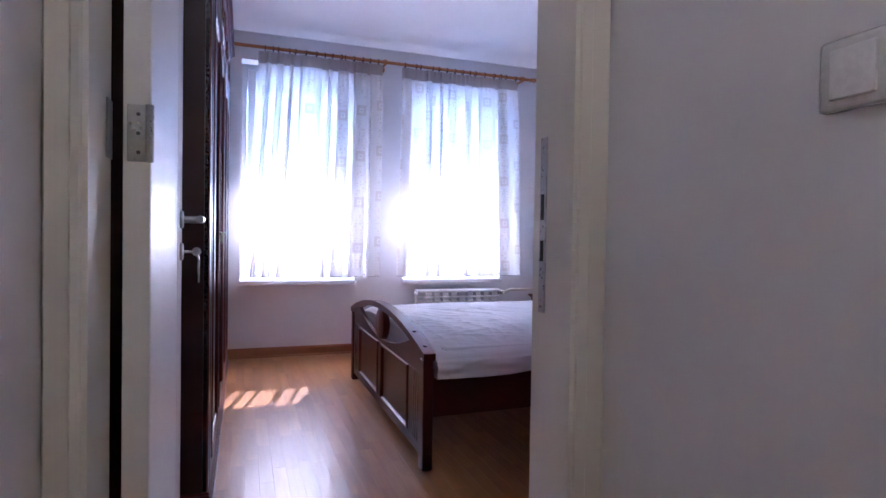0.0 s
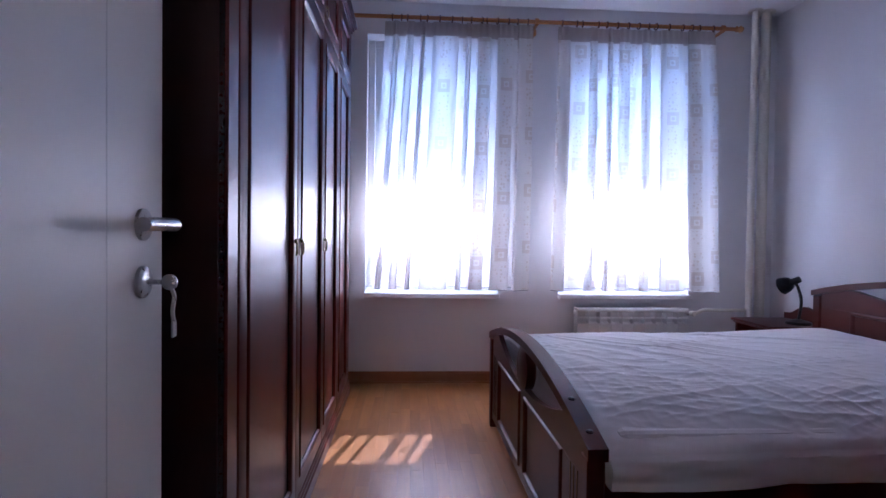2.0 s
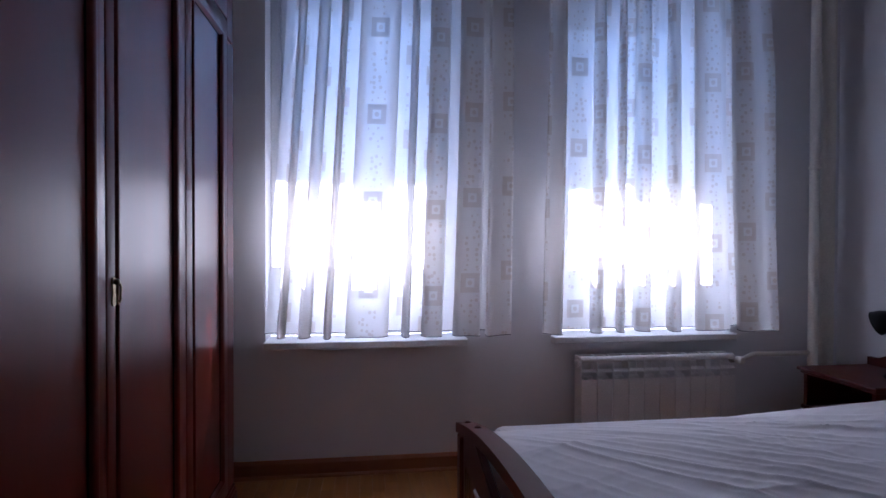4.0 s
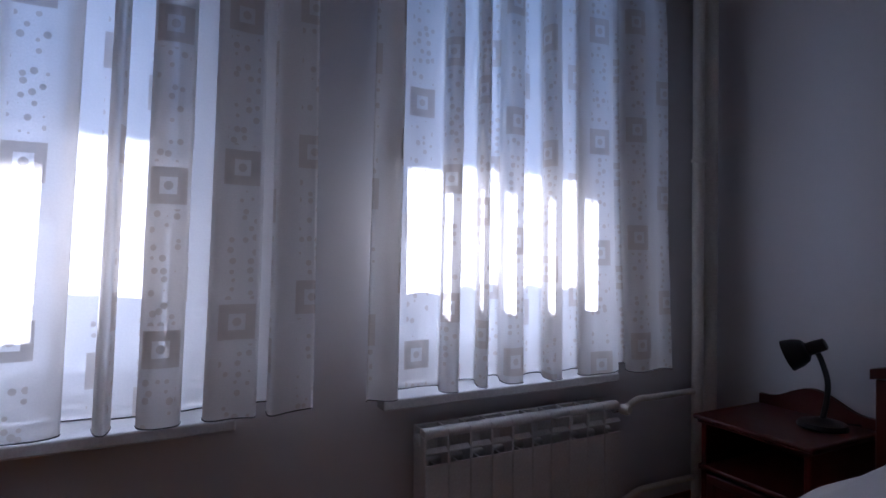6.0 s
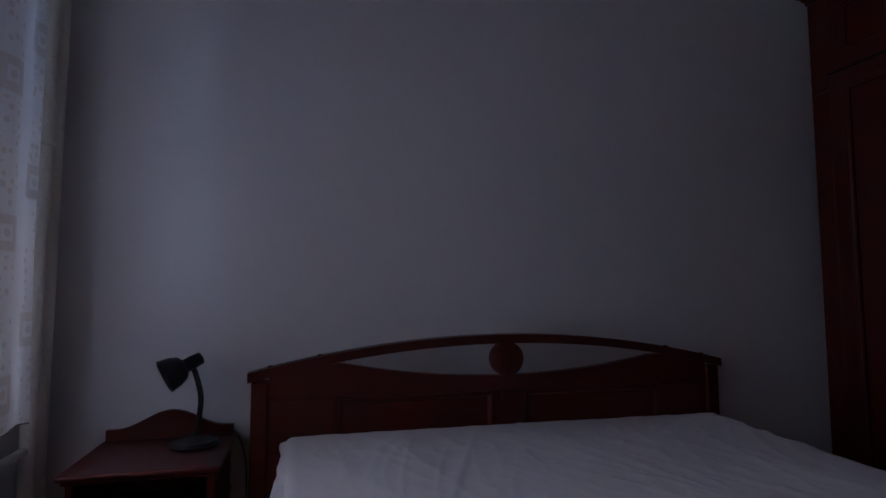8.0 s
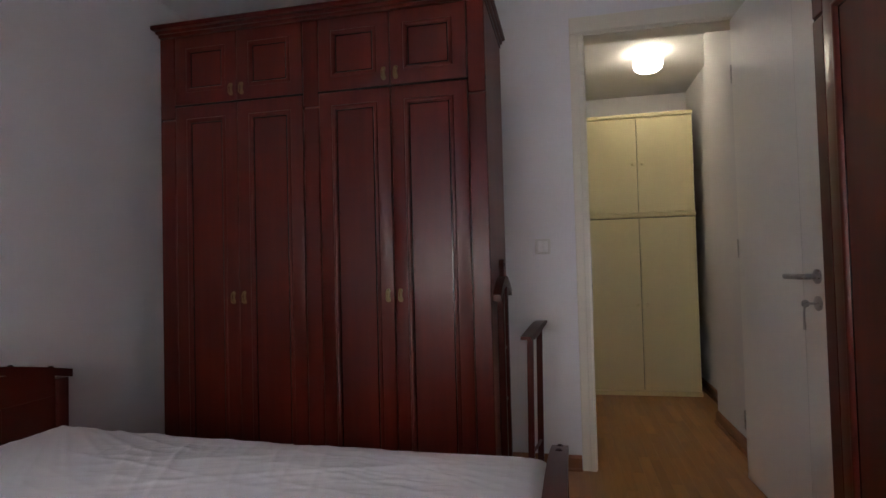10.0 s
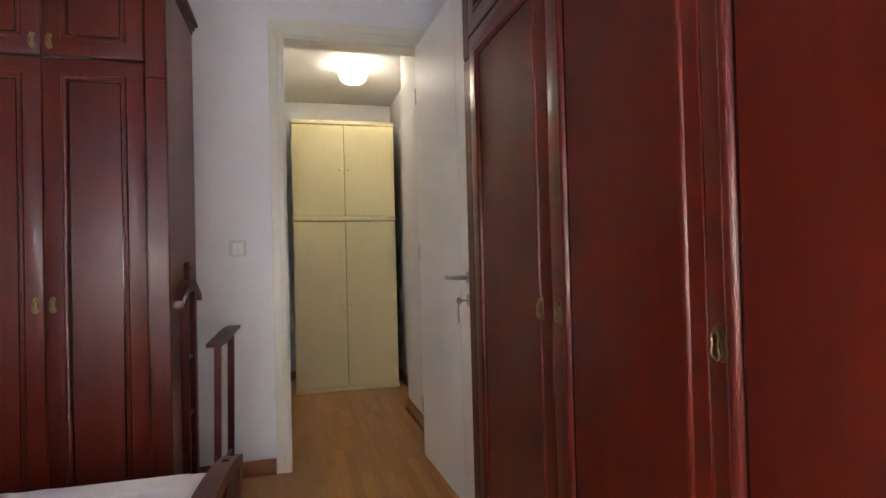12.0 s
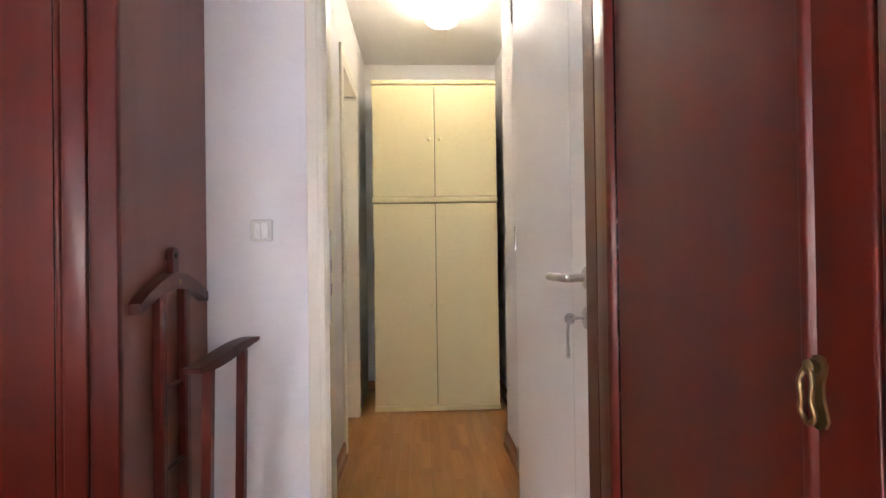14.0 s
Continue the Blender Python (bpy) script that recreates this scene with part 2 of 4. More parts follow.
def box(x0, x1, y0, y1, z0, z1, bevel=0.0, bm=None, seg=1):
    b = bmesh.new()
    bmesh.ops.create_cube(b, size=1)
    for vv in b.verts:
        vv.co = Vector(((x0 + x1) / 2 + vv.co.x * (x1 - x0), (y0 + y1) / 2 + vv.co.y * (y1 - y0), (z0 + z1) / 2 + vv.co.z * (z1 - z0)))
    if bevel:
        bmesh.ops.bevel(b, geom=b.edges, offset=bevel, segments=seg, affect="EDGES", profile=0.5)
    return join(bm, b)


def join(bm, b):
    if bm is None:
        return b
    me = bpy.data.meshes.new("tmp")
    b.to_mesh(me)
    b.free()
    bm.from_mesh(me)
    bpy.data.meshes.remove(me)
    return bm


def prism(pts, axis, a, b, bevel=0.0, bm=None, seg=2):
    """A flat outline, drawn in the two axes other than axis, made thick from a to b."""
    q = bmesh.new()

    def put(u, w, d):
        return {"x": (d, u, w), "y": (u, d, w), "z": (u, w, d)}[axis]

    f = q.faces.new([q.verts.new(put(u, w, a)) for u, w in pts])
    r = bmesh.ops.extrude_face_region(q, geom=[f])
    d = Vector(put(0, 0, b - a))
    for vv in r["geom"]:
        if isinstance(vv, bmesh.types.BMVert):
            vv.co += d
    if bevel:
        rim = [e for e in q.edges if len(e.link_faces) == 2 and any(len(g.verts) > 4 or g in (f,) for g in e.link_faces)]
        bmesh.ops.bevel(q, geom=rim, offset=bevel, segments=seg, affect="EDGES", profile=0.5)
    return join(bm, q)


def strip(top, low, axis, a, b, bm=None):
    """A board between two curves given point by point (same count), thick from a to b, all quads."""
    q = bmesh.new()

    def put(u, w, d):
        return {"x": (d, u, w), "y": (u, d, w), "z": (u, w, d)}[axis]

    cols = [[q.verts.new(put(*p, d)) for p in (t, l) for d in (a, b)] for t, l in zip(top, low)]
    for c, n in zip(cols, cols[1:]):
        for i, j in ((0, 1), (1, 3), (3, 2), (2, 0)):
            q.faces.new((c[i], c[j], n[j], n[i]))
    for c in (cols[0], cols[-1]):
        q.faces.new((c[0], c[1], c[3], c[2]))
    return join(bm, q)


def lathe(profile, seg=20, bm=None, m=None):
    """Turned shape about z from (radius, height) pairs."""
    q = bmesh.new()
    rings = [[q.verts.new((max(r, 1e-4) * math.cos(2 * math.pi * i / seg), max(r, 1e-4) * math.sin(2 * math.pi * i / seg), h)) for i in range(seg)] for r, h in profile]
    for a, b in zip(rings, rings[1:]):
        for i in range(seg):
            q.faces.new((a[i], a[(i + 1) % seg], b[(i + 1) % seg], b[i]))
    q.faces.new(rings[0])
    q.faces.new(rings[-1])
    if m is not None:
        q.transform(m)
    return join(bm, q)


def tube(pts, r, seg=10, bm=None):
    """A round bar along a line of points; r is one radius or one for each point."""
    q = bmesh.new()
    pts = [Vector(p) for p in pts]
    rs = r if isinstance(r, (list, tuple)) else [r] * len(pts)
    rings, up = [], None
    for i, pt in enumerate(pts):
        d = (pts[min(i + 1, len(pts) - 1)] - pts[max(i - 1, 0)]).normalized()
        if up is None:
            up = d.orthogonal().normalized()
        up = (up - d * up.dot(d)).normalized()
        side = d.cross(up)
        rings.append([q.verts.new(pt + rs[i] * (math.cos(2 * math.pi * k / seg) * up + math.sin(2 * math.pi * k / seg) * side)) for k in range(seg)])
    for a, b in zip(rings, rings[1:]):
        for k in range(seg):
            q.faces.new((a[k], a[(k + 1) % seg], b[(k + 1) % seg], b[k]))
    q.faces.new(rings[0])
    q.faces.new(rings[-1])
    return join(bm, q)


def bend(pts, n=6):
    """Rounds a line of points into a smooth curve (Catmull-Rom)."""
    p = [Vector(a) for a in pts]
    p = [2 * p[0] - p[1]] + p + [2 * p[-1] - p[-2]]
    out = []
    for i in range(1, len(p) - 2):
        for k in range(n):
            t = k / n
            out.append(0.5 * (2 * p[i] + (p[i + 1] - p[i - 1]) * t + (2 * p[i - 1] - 5 * p[i] + 4 * p[i + 1] - p[i + 2]) * t * t + (3 * p[i] - p[i - 1] - 3 * p[i + 1] + p[i + 2]) * t ** 3))
    return out + [p[-2]]


def rings_panel(w, h, rings, thick=0.02, slim=(0.0, 0.0)):
    """A board w by h in x and z, front at y = 0 facing -y; rings: (inset, depth) from the rim inwards.
    slim: by how much the stile at each end is narrower than the rails."""
    q = bmesh.new()

    def loop(i, d):
        a, c = (i - slim[0], w - i + slim[1]) if i > 0.02 else (i, w - i)
        return [q.verts.new(p) for p in ((a, d, i), (c, d, i), (c, d, h - i), (a, d, h - i))]

    back = loop(0, thick)
    loops = [loop(i, d) for i, d in rings]
    q.faces.new(back)
    for a, b in zip([back] + loops, loops):
        for k in range(4):
            q.faces.new((a[k], a[(k + 1) % 4], b[(k + 1) % 4], b[k]))
    q.faces.new(loops[-1])
    return q

# ---- structure ----
T = 0.42
# floor slab under the parquet
struct("floor", box(XL - 0.2, XR + 0.2, -2.6, YW + 0.05, -0.12, -0.012), M_GAP, "glossy oak parquet floor laid in narrow strips", "floor")
struct("ceiling", box(XL - 0.2, XR + 0.2, -0.06, YW + 0.28, H, H + 0.15), M_CEIL, "white painted plaster ceiling of the bedroom", "ceiling")
struct("ceiling_hall", box(-1.0, 1.2, -2.6, -0.06, HH, HH + 0.13), M_HALL, "white painted ceiling of the hall", "ceiling")
# window wall, with two openings
b = box(XL - 0.2, WIN[0][0], YW, YW + T, -0.05, H)
box(WIN[0][1], WIN[1][0], YW, YW + T, -0.05, H, 0, b)
box(WIN[1][1], XR + 0.2, YW, YW + T, -0.05, H, 0, b)
for x0, x1 in WIN:
    box(x0, x1, YW, YW + T, -0.05, WZ0 - 0.035, 0, b)
    box(x0, x1, YW, YW + T, WZ1, H, 0, b)
struct("wall_north", b, M_WALL, "white painted wall with two windows", "wall")
struct("wall_east", box(XR, XR + 0.2, -0.12, YW, -0.05, H), M_WALL, "white painted wall behind the bed", "wall")
struct("wall_west", box(XL - 0.2, XL, -0.12, YW, -0.05, H), M_WALL, "white painted wall behind the wardrobe", "wall")
# wall with the bedroom door
DX0, DX1, DZ = -0.360, 0.415, 2.235
b = box(XL, DX0, -0.12, 0, -0.05, H)
box(DX1, XR, -0.12, 0, -0.05, H, 0, b)
box(DX0, DX1, -0.12, 0, DZ, H, 0, b)
struct("wall_south", b, M_WALL, "white painted wall with the bedroom doorway", "wall")
# hall
HX0, HX1, HYB = -0.40, 0.475, -2.28
HD0, HD1 = -1.60, -0.93
b = box(HX1, HX1 + 0.14, HD1, -0.12, -0.05, HH)
box(HX1, HX1 + 0.14, HYB, HD0, -0.05, HH, 0, b)
box(HX1, HX1 + 0.14, HD0, HD1, 2.10, HH, 0, b)
struct("wall_hall_east", b, M_HALL, "white hall wall with a side doorway", "wall")
struct("wall_hall_west", box(HX0 - 0.14, HX0, -0.98, -0.12, -0.05, HH), M_HALL, "white hall wall ending at a niche", "wall")
struct("wall_hall_niche", box(-0.68, -0.54, HYB, -0.98, -0.05, HH), M_HALL, "white side wall of the hall niche", "wall")
struct("wall_hall_end", box(-0.68, HX1 + 0.14, HYB - 0.14, HYB, -0.05, HH), M_HALL, "white wall behind the hall cabinet", "wall")


def skirting(name, x0, y0, x1, y1, nx, ny, h=0.075, t=0.014):
    """A skirting board from one corner to the other, standing off the wall along (nx, ny)."""
    q = bmesh.new()
    prof = [(0, 0), (t + 0.013, 0), (t + 0.012, 0.006), (t + 0.007, 0.011), (t, 0.013), (t, h * 0.8), (t * 0.5, h), (0, h)]
    ends = []
    for ex, ey in ((x0, y0), (x1, y1)):
        ends.append([q.verts.new((ex + nx * d, ey + ny * d, z)) for d, z in prof])
    n = len(prof)
    for k in range(n):
        q.faces.new((ends[0][k], ends[0][(k + 1) % n], ends[1][(k + 1) % n], ends[1][k]))
    q.faces.new(ends[0])
    q.faces.new(ends[1])
    return struct(name, q, M_OAK, "varnished oak skirting board along the wall", "baseboard")


skirting("baseboard_north", XL, YW, XR, YW, 0, -1)
skirting("baseboard_east", XR, 0, XR, YW, -1, 0)
skirting("baseboard_south", 0.476, 0, XR, 0, 0, 1)
skirting("baseboard_hall_east", HX1, -0.87, HX1, -0.14, -1, 0)
skirting("baseboard_hall_west", HX0, -0.98, HX0, -0.14, 1, 0)
skirting("baseboard_hall_niche", -0.54, HYB, -0.54, -0.98, 1, 0)
skirting("baseboard_hall_end", -0.54, HYB, HX1, HYB, 0, 1)

# ---- windows ----
for k, (x0, x1) in enumerate(WIN):
    w = thing("window_%d" % (k + 1), pose(0, 0, 0), "white framed window behind a sheer curtain", "window", "windows of the bedroom", "structure")
    fy0, fy1 = YW + 0.13, YW + 0.19
    fw = 0.045
    bm = box(x0, x0 + fw, fy0, fy1, WZ0, WZ1, 0.004)
    box(x1 - fw, x1, fy0, fy1, WZ0, WZ1, 0.004, bm)
    box(x0 + fw, x1 - fw, fy0, fy1, WZ0, WZ0 + fw, 0.004, bm)
    box(x0 + fw, x1 - fw, fy0, fy1, WZ1 - fw, WZ1, 0.004, bm)
    part("window_frame", bm, M_PVC, w)
    sw = 0.06
    a0, a1, c0, c1 = x0 + fw + 0.004, x1 - fw - 0.004, WZ0 + fw + 0.004, WZ1 - fw - 0.004
    bm = box(a0, a0 + sw, fy0 - 0.014, fy1 - 0.012, c0, c1, 0.005)
    box(a1 - sw, a1, fy0 - 0.014, fy1 - 0.012, c0, c1, 0.005, bm)
    box(a0 + sw, a1 - sw, fy0 - 0.014, fy1 - 0.012, c0, c0 + sw, 0.005, bm)
    box(a0 + sw, a1 - sw, fy0 - 0.014, fy1 - 0.012, c1 - sw, c1, 0.005, bm)
    sash = part("sash", bm, M_PVC, w)
    part("transom", box(a0 + sw, a1 - sw, fy0 - 0.010, fy1 - 0.014, 1.110, 1.155, 0.005), M_PVC, sash)
    g = part("pane", box(a0 + sw, a1 - sw, fy0 + 0.016, fy0 + 0.022, 1.155, c1 - sw), M_GLASS, sash)
    g.visible_shadow = False
    part("pane", box(a0 + sw, a1 - sw, fy0 + 0.016, fy0 + 0.022, c0 + sw, 1.110), M_FROST, sash, "frosted lower glass")
    for r_ in range(4):
        zs = WZ1 - 0.046 * (r_ + 1)
        part("shutter_slat", box(x0, x1, fy1 + 0.030, fy1 + 0.042, zs + 0.002, zs + 0.046, 0.004), M_PVC, w)
    hd = part("handle", box(a0 + 0.018, a0 + 0.04, fy0 - 0.032, fy0 - 0.0145, 1.40, 1.46, 0.004), M_SWITCH, sash, "white window handle")
    bm = box(x0 - 0.003, x1 + 0.006, YW - 0.055, fy0 - 0.001, WZ0 - 0.034, WZ0 - 0.001, 0.006, None, 2)
    part("window_sill", bm, M_PVC, w, "white painted window sill")

# ---- bedroom door: lining, architraves and the open leaf ----
door = thing("door_1", pose(0, 0, 0), "white bedroom door standing open, in a cream frame", "door", "", "structure")
JL, JR = -0.345, 0.400
bm = box(DX0, JL, -0.135, 0.0, 0, DZ - 0.015)
part("lining", bm, M_FRAME, door)
bm = box(JR, DX1, -0.135, 0.0, 0, DZ - 0.015)
part("lining", bm, M_FRAME, door)
part("lining", box(DX0, DX1, -0.135, 0.0, DZ - 0.015, DZ), M_FRAME, door)


def architrave(x0, x1, z0, z1, side):
    """Stepped flat casing strip, proud of the wall on the side +1 (bedroom) or -1 (hall)."""
    base = 0.0 if side > 0 else -0.12
    ys = sorted((base, base + side * 0.014))
    yt = sorted((base, base + side * 0.020))
    q = box(x0, x1, ys[0], ys[1], z0, z1, 0.003)
    if x1 - x0 < z1 - z0:
        mid = (x0 + x1) / 2
        a, c = (x0, mid) if mid > 0.05 else (mid, x1)
        box(a + 0.006, c - 0.004, yt[0], yt[1], z0, z1 - 0.01, 0.003, q)
    else:
        box(x0 + 0.02, x1 - 0.02, yt[0], yt[1], z0 + 0.006, z0 + (z1 - z0) / 2, 0.003, q)
    return q


for side in (1, -1):
    part("architrave", architrave(0.403, 0.474, 0, 2.225, side), M_FRAME, door, "cream painted casing")
    part("architrave", architrave(-0.398 if side < 0 else -0.430, -0.348, 0, 2.225, side), M_FRAME, door, "cream painted casing")
    part("architrave", architrave(-0.398 if side < 0 else -0.430, 0.474, 2.2255, 2.315, side), M_FRAME, door, "cream painted casing")
# strike plate on the latch side
bm = box(JR - 0.003, JR, -0.045, -0.022, 0.80, 1.14, 0.001)
sp = part("strike_plate", bm, M_STEEL, door)
part("latch_hole", box(JR - 0.0042, JR - 0.003, -0.039, -0.028, 0.98, 1.03), M_HOLE_SHADE, sp)
part("latch_hole", box(JR - 0.0042, JR - 0.003, -0.039, -0.028, 0.90, 0.94), M_HOLE_SHADE, sp)

# leaf in its own axes: x along the leaf from the hinge, -y its hall face
A = math.degrees(math.atan2(0.86, -0.036))
leaf_m = pose(-0.290, 0.008, 0, 0, 0, A)
LW, LH = 0.865, 2.215
lf = part("door_leaf", box(0, LW, 0.0, 0.040, 0.008, LH, 0.002), M_WHITE, door, "smooth white door leaf", m=leaf_m)
part("groove", box(0.665, 0.668, -0.0006, 0.002, 0.01, LH - 0.002), M_SWITCH, lf)
part("edge_band", box(LW, LW + 0.0015, 0.001, 0.039, 0.010, LH - 0.002), M_SIDE, lf, "brown edge band of the leaf")
bm = box(LW + 0.001, LW + 0.0032, 0.010, 0.030, 0.80, 1.05, 0.001)
part("lock_plate", bm, M_STEEL, lf)
# dark blocks on the plate in place of the shade inside its holes
for z0, z1 in ((0.845, 0.885), (0.905, 0.940)):
    part("bolt_slot", box(LW + 0.0033, LW + 0.0040, 0.013, 0.027, z0, z1), M_HOLE_SHADE, lf)
part("latch", box(LW + 0.003, LW + 0.013, 0.013, 0.027, 0.965, 1.0, 0.003), M_STEEL, lf)
HXl = 0.780
ry = pose(HXl, 0, 0.985, 90, 0, 0)
part("rosette", lathe([(0.026, 0), (0.026, 0.006), (0.022, 0.009), (0.010, 0.010)], 24, None, ry), M_STEEL, lf, "round steel rosette", True)
bm = tube(bend([(HXl, -0.008, 0.985), (HXl, -0.045, 0.985), (HXl - 0.012, -0.056, 0.985), (HXl - 0.04, -0.058, 0.985), (HXl - 0.125, -0.055, 0.984)], 5), 0.0105, 12)
part("lever", bm, M_STEEL, lf, "brushed steel lever handle", True)
rk = pose(HXl, 0, 0.892, 90, 0, 0)
part("key_rosette", lathe([(0.026, 0), (0.026, 0.006), (0.022, 0.009), (0.006, 0.0095)], 24, None, rk), M_STEEL, lf, "round steel key rosette", True)
bm = tube([(HXl, -0.004, 0.892), (HXl, -0.034, 0.892)], 0.004, 8)
lathe([(0.001, -0.0015), (0.013, -0.0015), (0.013, 0.0015), (0.001, 0.0015)], 16, bm, pose(HXl, -0.044, 0.892, 0, 90, 0))
tube(bend([(HXl, -0.046, 0.885), (HXl + 0.004, -0.050, 0.868), (HXl - 0.001, -0.049, 0.845), (HXl + 0.003, -0.050, 0.825)], 5), 0.0035, 6, bm)
box(HXl - 0.006, HXl + 0.010, -0.052, -0.048, 0.802, 0.828, 0.001, bm)
part("key", bm, M_STEEL, lf, "steel key with a second one hanging on a string")
for hz in (0.28, 1.10, 1.95):
    bm = box(0.001, -0.0 + 0.0035, 0.004, 0.034, hz - 0.045, hz + 0.045, 0.001)
    bm.transform(Matrix.Translation((-0.004, 0, 0)))
    tube([(-0.006, 0.002, hz - 0.045), (-0.006, 0.002, hz + 0.045)], 0.0065, 10, bm)
    hg = part("hinge", bm, M_STEEL, lf, "steel butt hinge")
    for dz in (-0.03, 0.0, 0.03):
        part("screw", lathe([(0.0032, 0), (0.0026, 0.0008)], 8, None, pose(-0.003, 0.018, hz + dz, 0, -90, 0)), M_RUBBER, hg)

for hz in (0.28, 1.10, 1.95):
    part("hinge_plate", box(JL, JL + 0.003, -0.036, -0.004, hz - 0.045, hz + 0.045, 0.001), M_STEEL, door, "steel hinge leaf on the jamb")

# side door of the hall, shut and set back
d2 = thing("door_2", pose(0, 0, 0), "closed white door in a cream frame off the hall", "door", "", "structure")
part("lining", box(HX1 - 0.012, HX1 + 0.15, HD1 - 0.03, HD1 - 0.001, 0, 2.07), M_FRAME, d2)
part("lining", box(HX1 - 0.012, HX1 + 0.15, HD0 + 0.001, HD0 + 0.03, 0, 2.07), M_FRAME, d2)
part("lining", box(HX1 - 0.012, HX1 + 0.15, HD0 + 0.001, HD1 - 0.001, 2.0705, 2.099), M_FRAME, d2)
part("architrave", box(HX1 - 0.015, HX1 - 0.0005, HD1 - 0.001, HD1 + 0.06, 0, 2.10, 0.003), M_FRAME, d2)
part("architrave", box(HX1 - 0.015, HX1 - 0.0005, HD0 - 0.06, HD0 + 0.001, 0, 2.10, 0.003), M_FRAME, d2)
part("architrave", box(HX1 - 0.015, HX1 - 0.0005, HD0 - 0.06, HD1 + 0.06, 2.1005, 2.165, 0.003), M_FRAME, d2)
part("door_leaf", box(HX1 + 0.085, HX1 + 0.125, HD0 + 0.032, HD1 - 0.032, 0.008, 2.068, 0.003), M_WHITE, d2)

# ---- wardrobes ----
SPLIT = 1.855
TOP = 2.20
DOOR_RINGS = [(0.0, 0.004), (0.001, 0.0015), (0.004, 0.0), (0.0570, 0.0), (0.0580, 0.0010), (0.0600, 0.0010), (0.0605, 0.0), (0.0620, -0.0030), (0.0650, -0.0048), (0.0690, -0.0050), (0.0730, -0.0035), (0.0765, 0.0), (0.0790, 0.0045), (0.0805, 0.010), (0.086, 0.010)]


def framed_door(parent, x, z, w, h, handle_x, handle_z, m, slim=(0.0, 0.0)):
    """Frame-and-panel door with a dark line round the panel, painted for the recess shade, and a drop handle."""
    d = part("door", rings_panel(w - 0.004, h, DOOR_RINGS, 0.02, slim), M_MAH, parent, "mahogany door with a recessed panel", True, m=m @ Matrix.Translation((x + 0.002, -0.020, z)))
    ww = w - 0.004
    o, t, y0, y1 = 0.0808, 0.0036, 0.0072, 0.0098
    a, c = o - slim[0], ww - o + slim[1]
    q = box(a, a + t, y0, y1, o, h - o)
    box(c - t, c, y0, y1, o, h - o, 0, q)
    box(a + t, c - t, y0, y1, o, o + t, 0, q)
    box(a + t, c - t, y0, y1, h - o - t, h - o, 0, q)
    part("moulding", q, M_DARK, d, "dark moulding line, the recess shade put into its colour")
    if handle_x is not None:
        hx, hz = handle_x - x - 0.002, handle_z - z
        half = [(0.0, 0.036), (0.006, 0.034), (0.0095, 0.027), (0.0085, 0.018), (0.0055, 0.008), (0.0055, -0.006), (0.0085, -0.018), (0.0105, -0.028), (0.007, -0.036), (0.0, -0.039)]
        outline = [(hx + a, hz - 0.008 + b * 0.80) for a, b in half] + [(hx - a, hz - 0.008 + b * 0.80) for a, b in reversed(half[1:-1])]
        bm = prism(outline, "y", 0.0, -0.0025)
        lathe([(0.0045, 0), (0.0065, 0.003), (0.0065, 0.008), (0.003, 0.011)], 12, bm, pose(hx, -0.002, hz + 0.011, 90, 0, 0))
        loop_ = [(hx - 0.002, -0.010, hz - 0.008 + 0.0200), (hx - 0.0075, -0.012, hz - 0.008 + 0.0080), (hx - 0.006, -0.012, hz - 0.008 - 0.0064), (hx - 0.0085, -0.011, hz - 0.008 - 0.0176), (hx, -0.010, hz - 0.008 - 0.0256), (hx + 0.0085, -0.011, hz - 0.008 - 0.0176), (hx + 0.006, -0.012, hz - 0.008 - 0.0064), (hx + 0.0075, -0.012, hz - 0.008 + 0.0080), (hx + 0.002, -0.010, hz - 0.008 + 0.0200)]
        tube(bend(loop_, 4), 0.0023, 8, bm)
        part("handle", bm, M_BRASS, d, "aged brass drop handle", True)
    return d


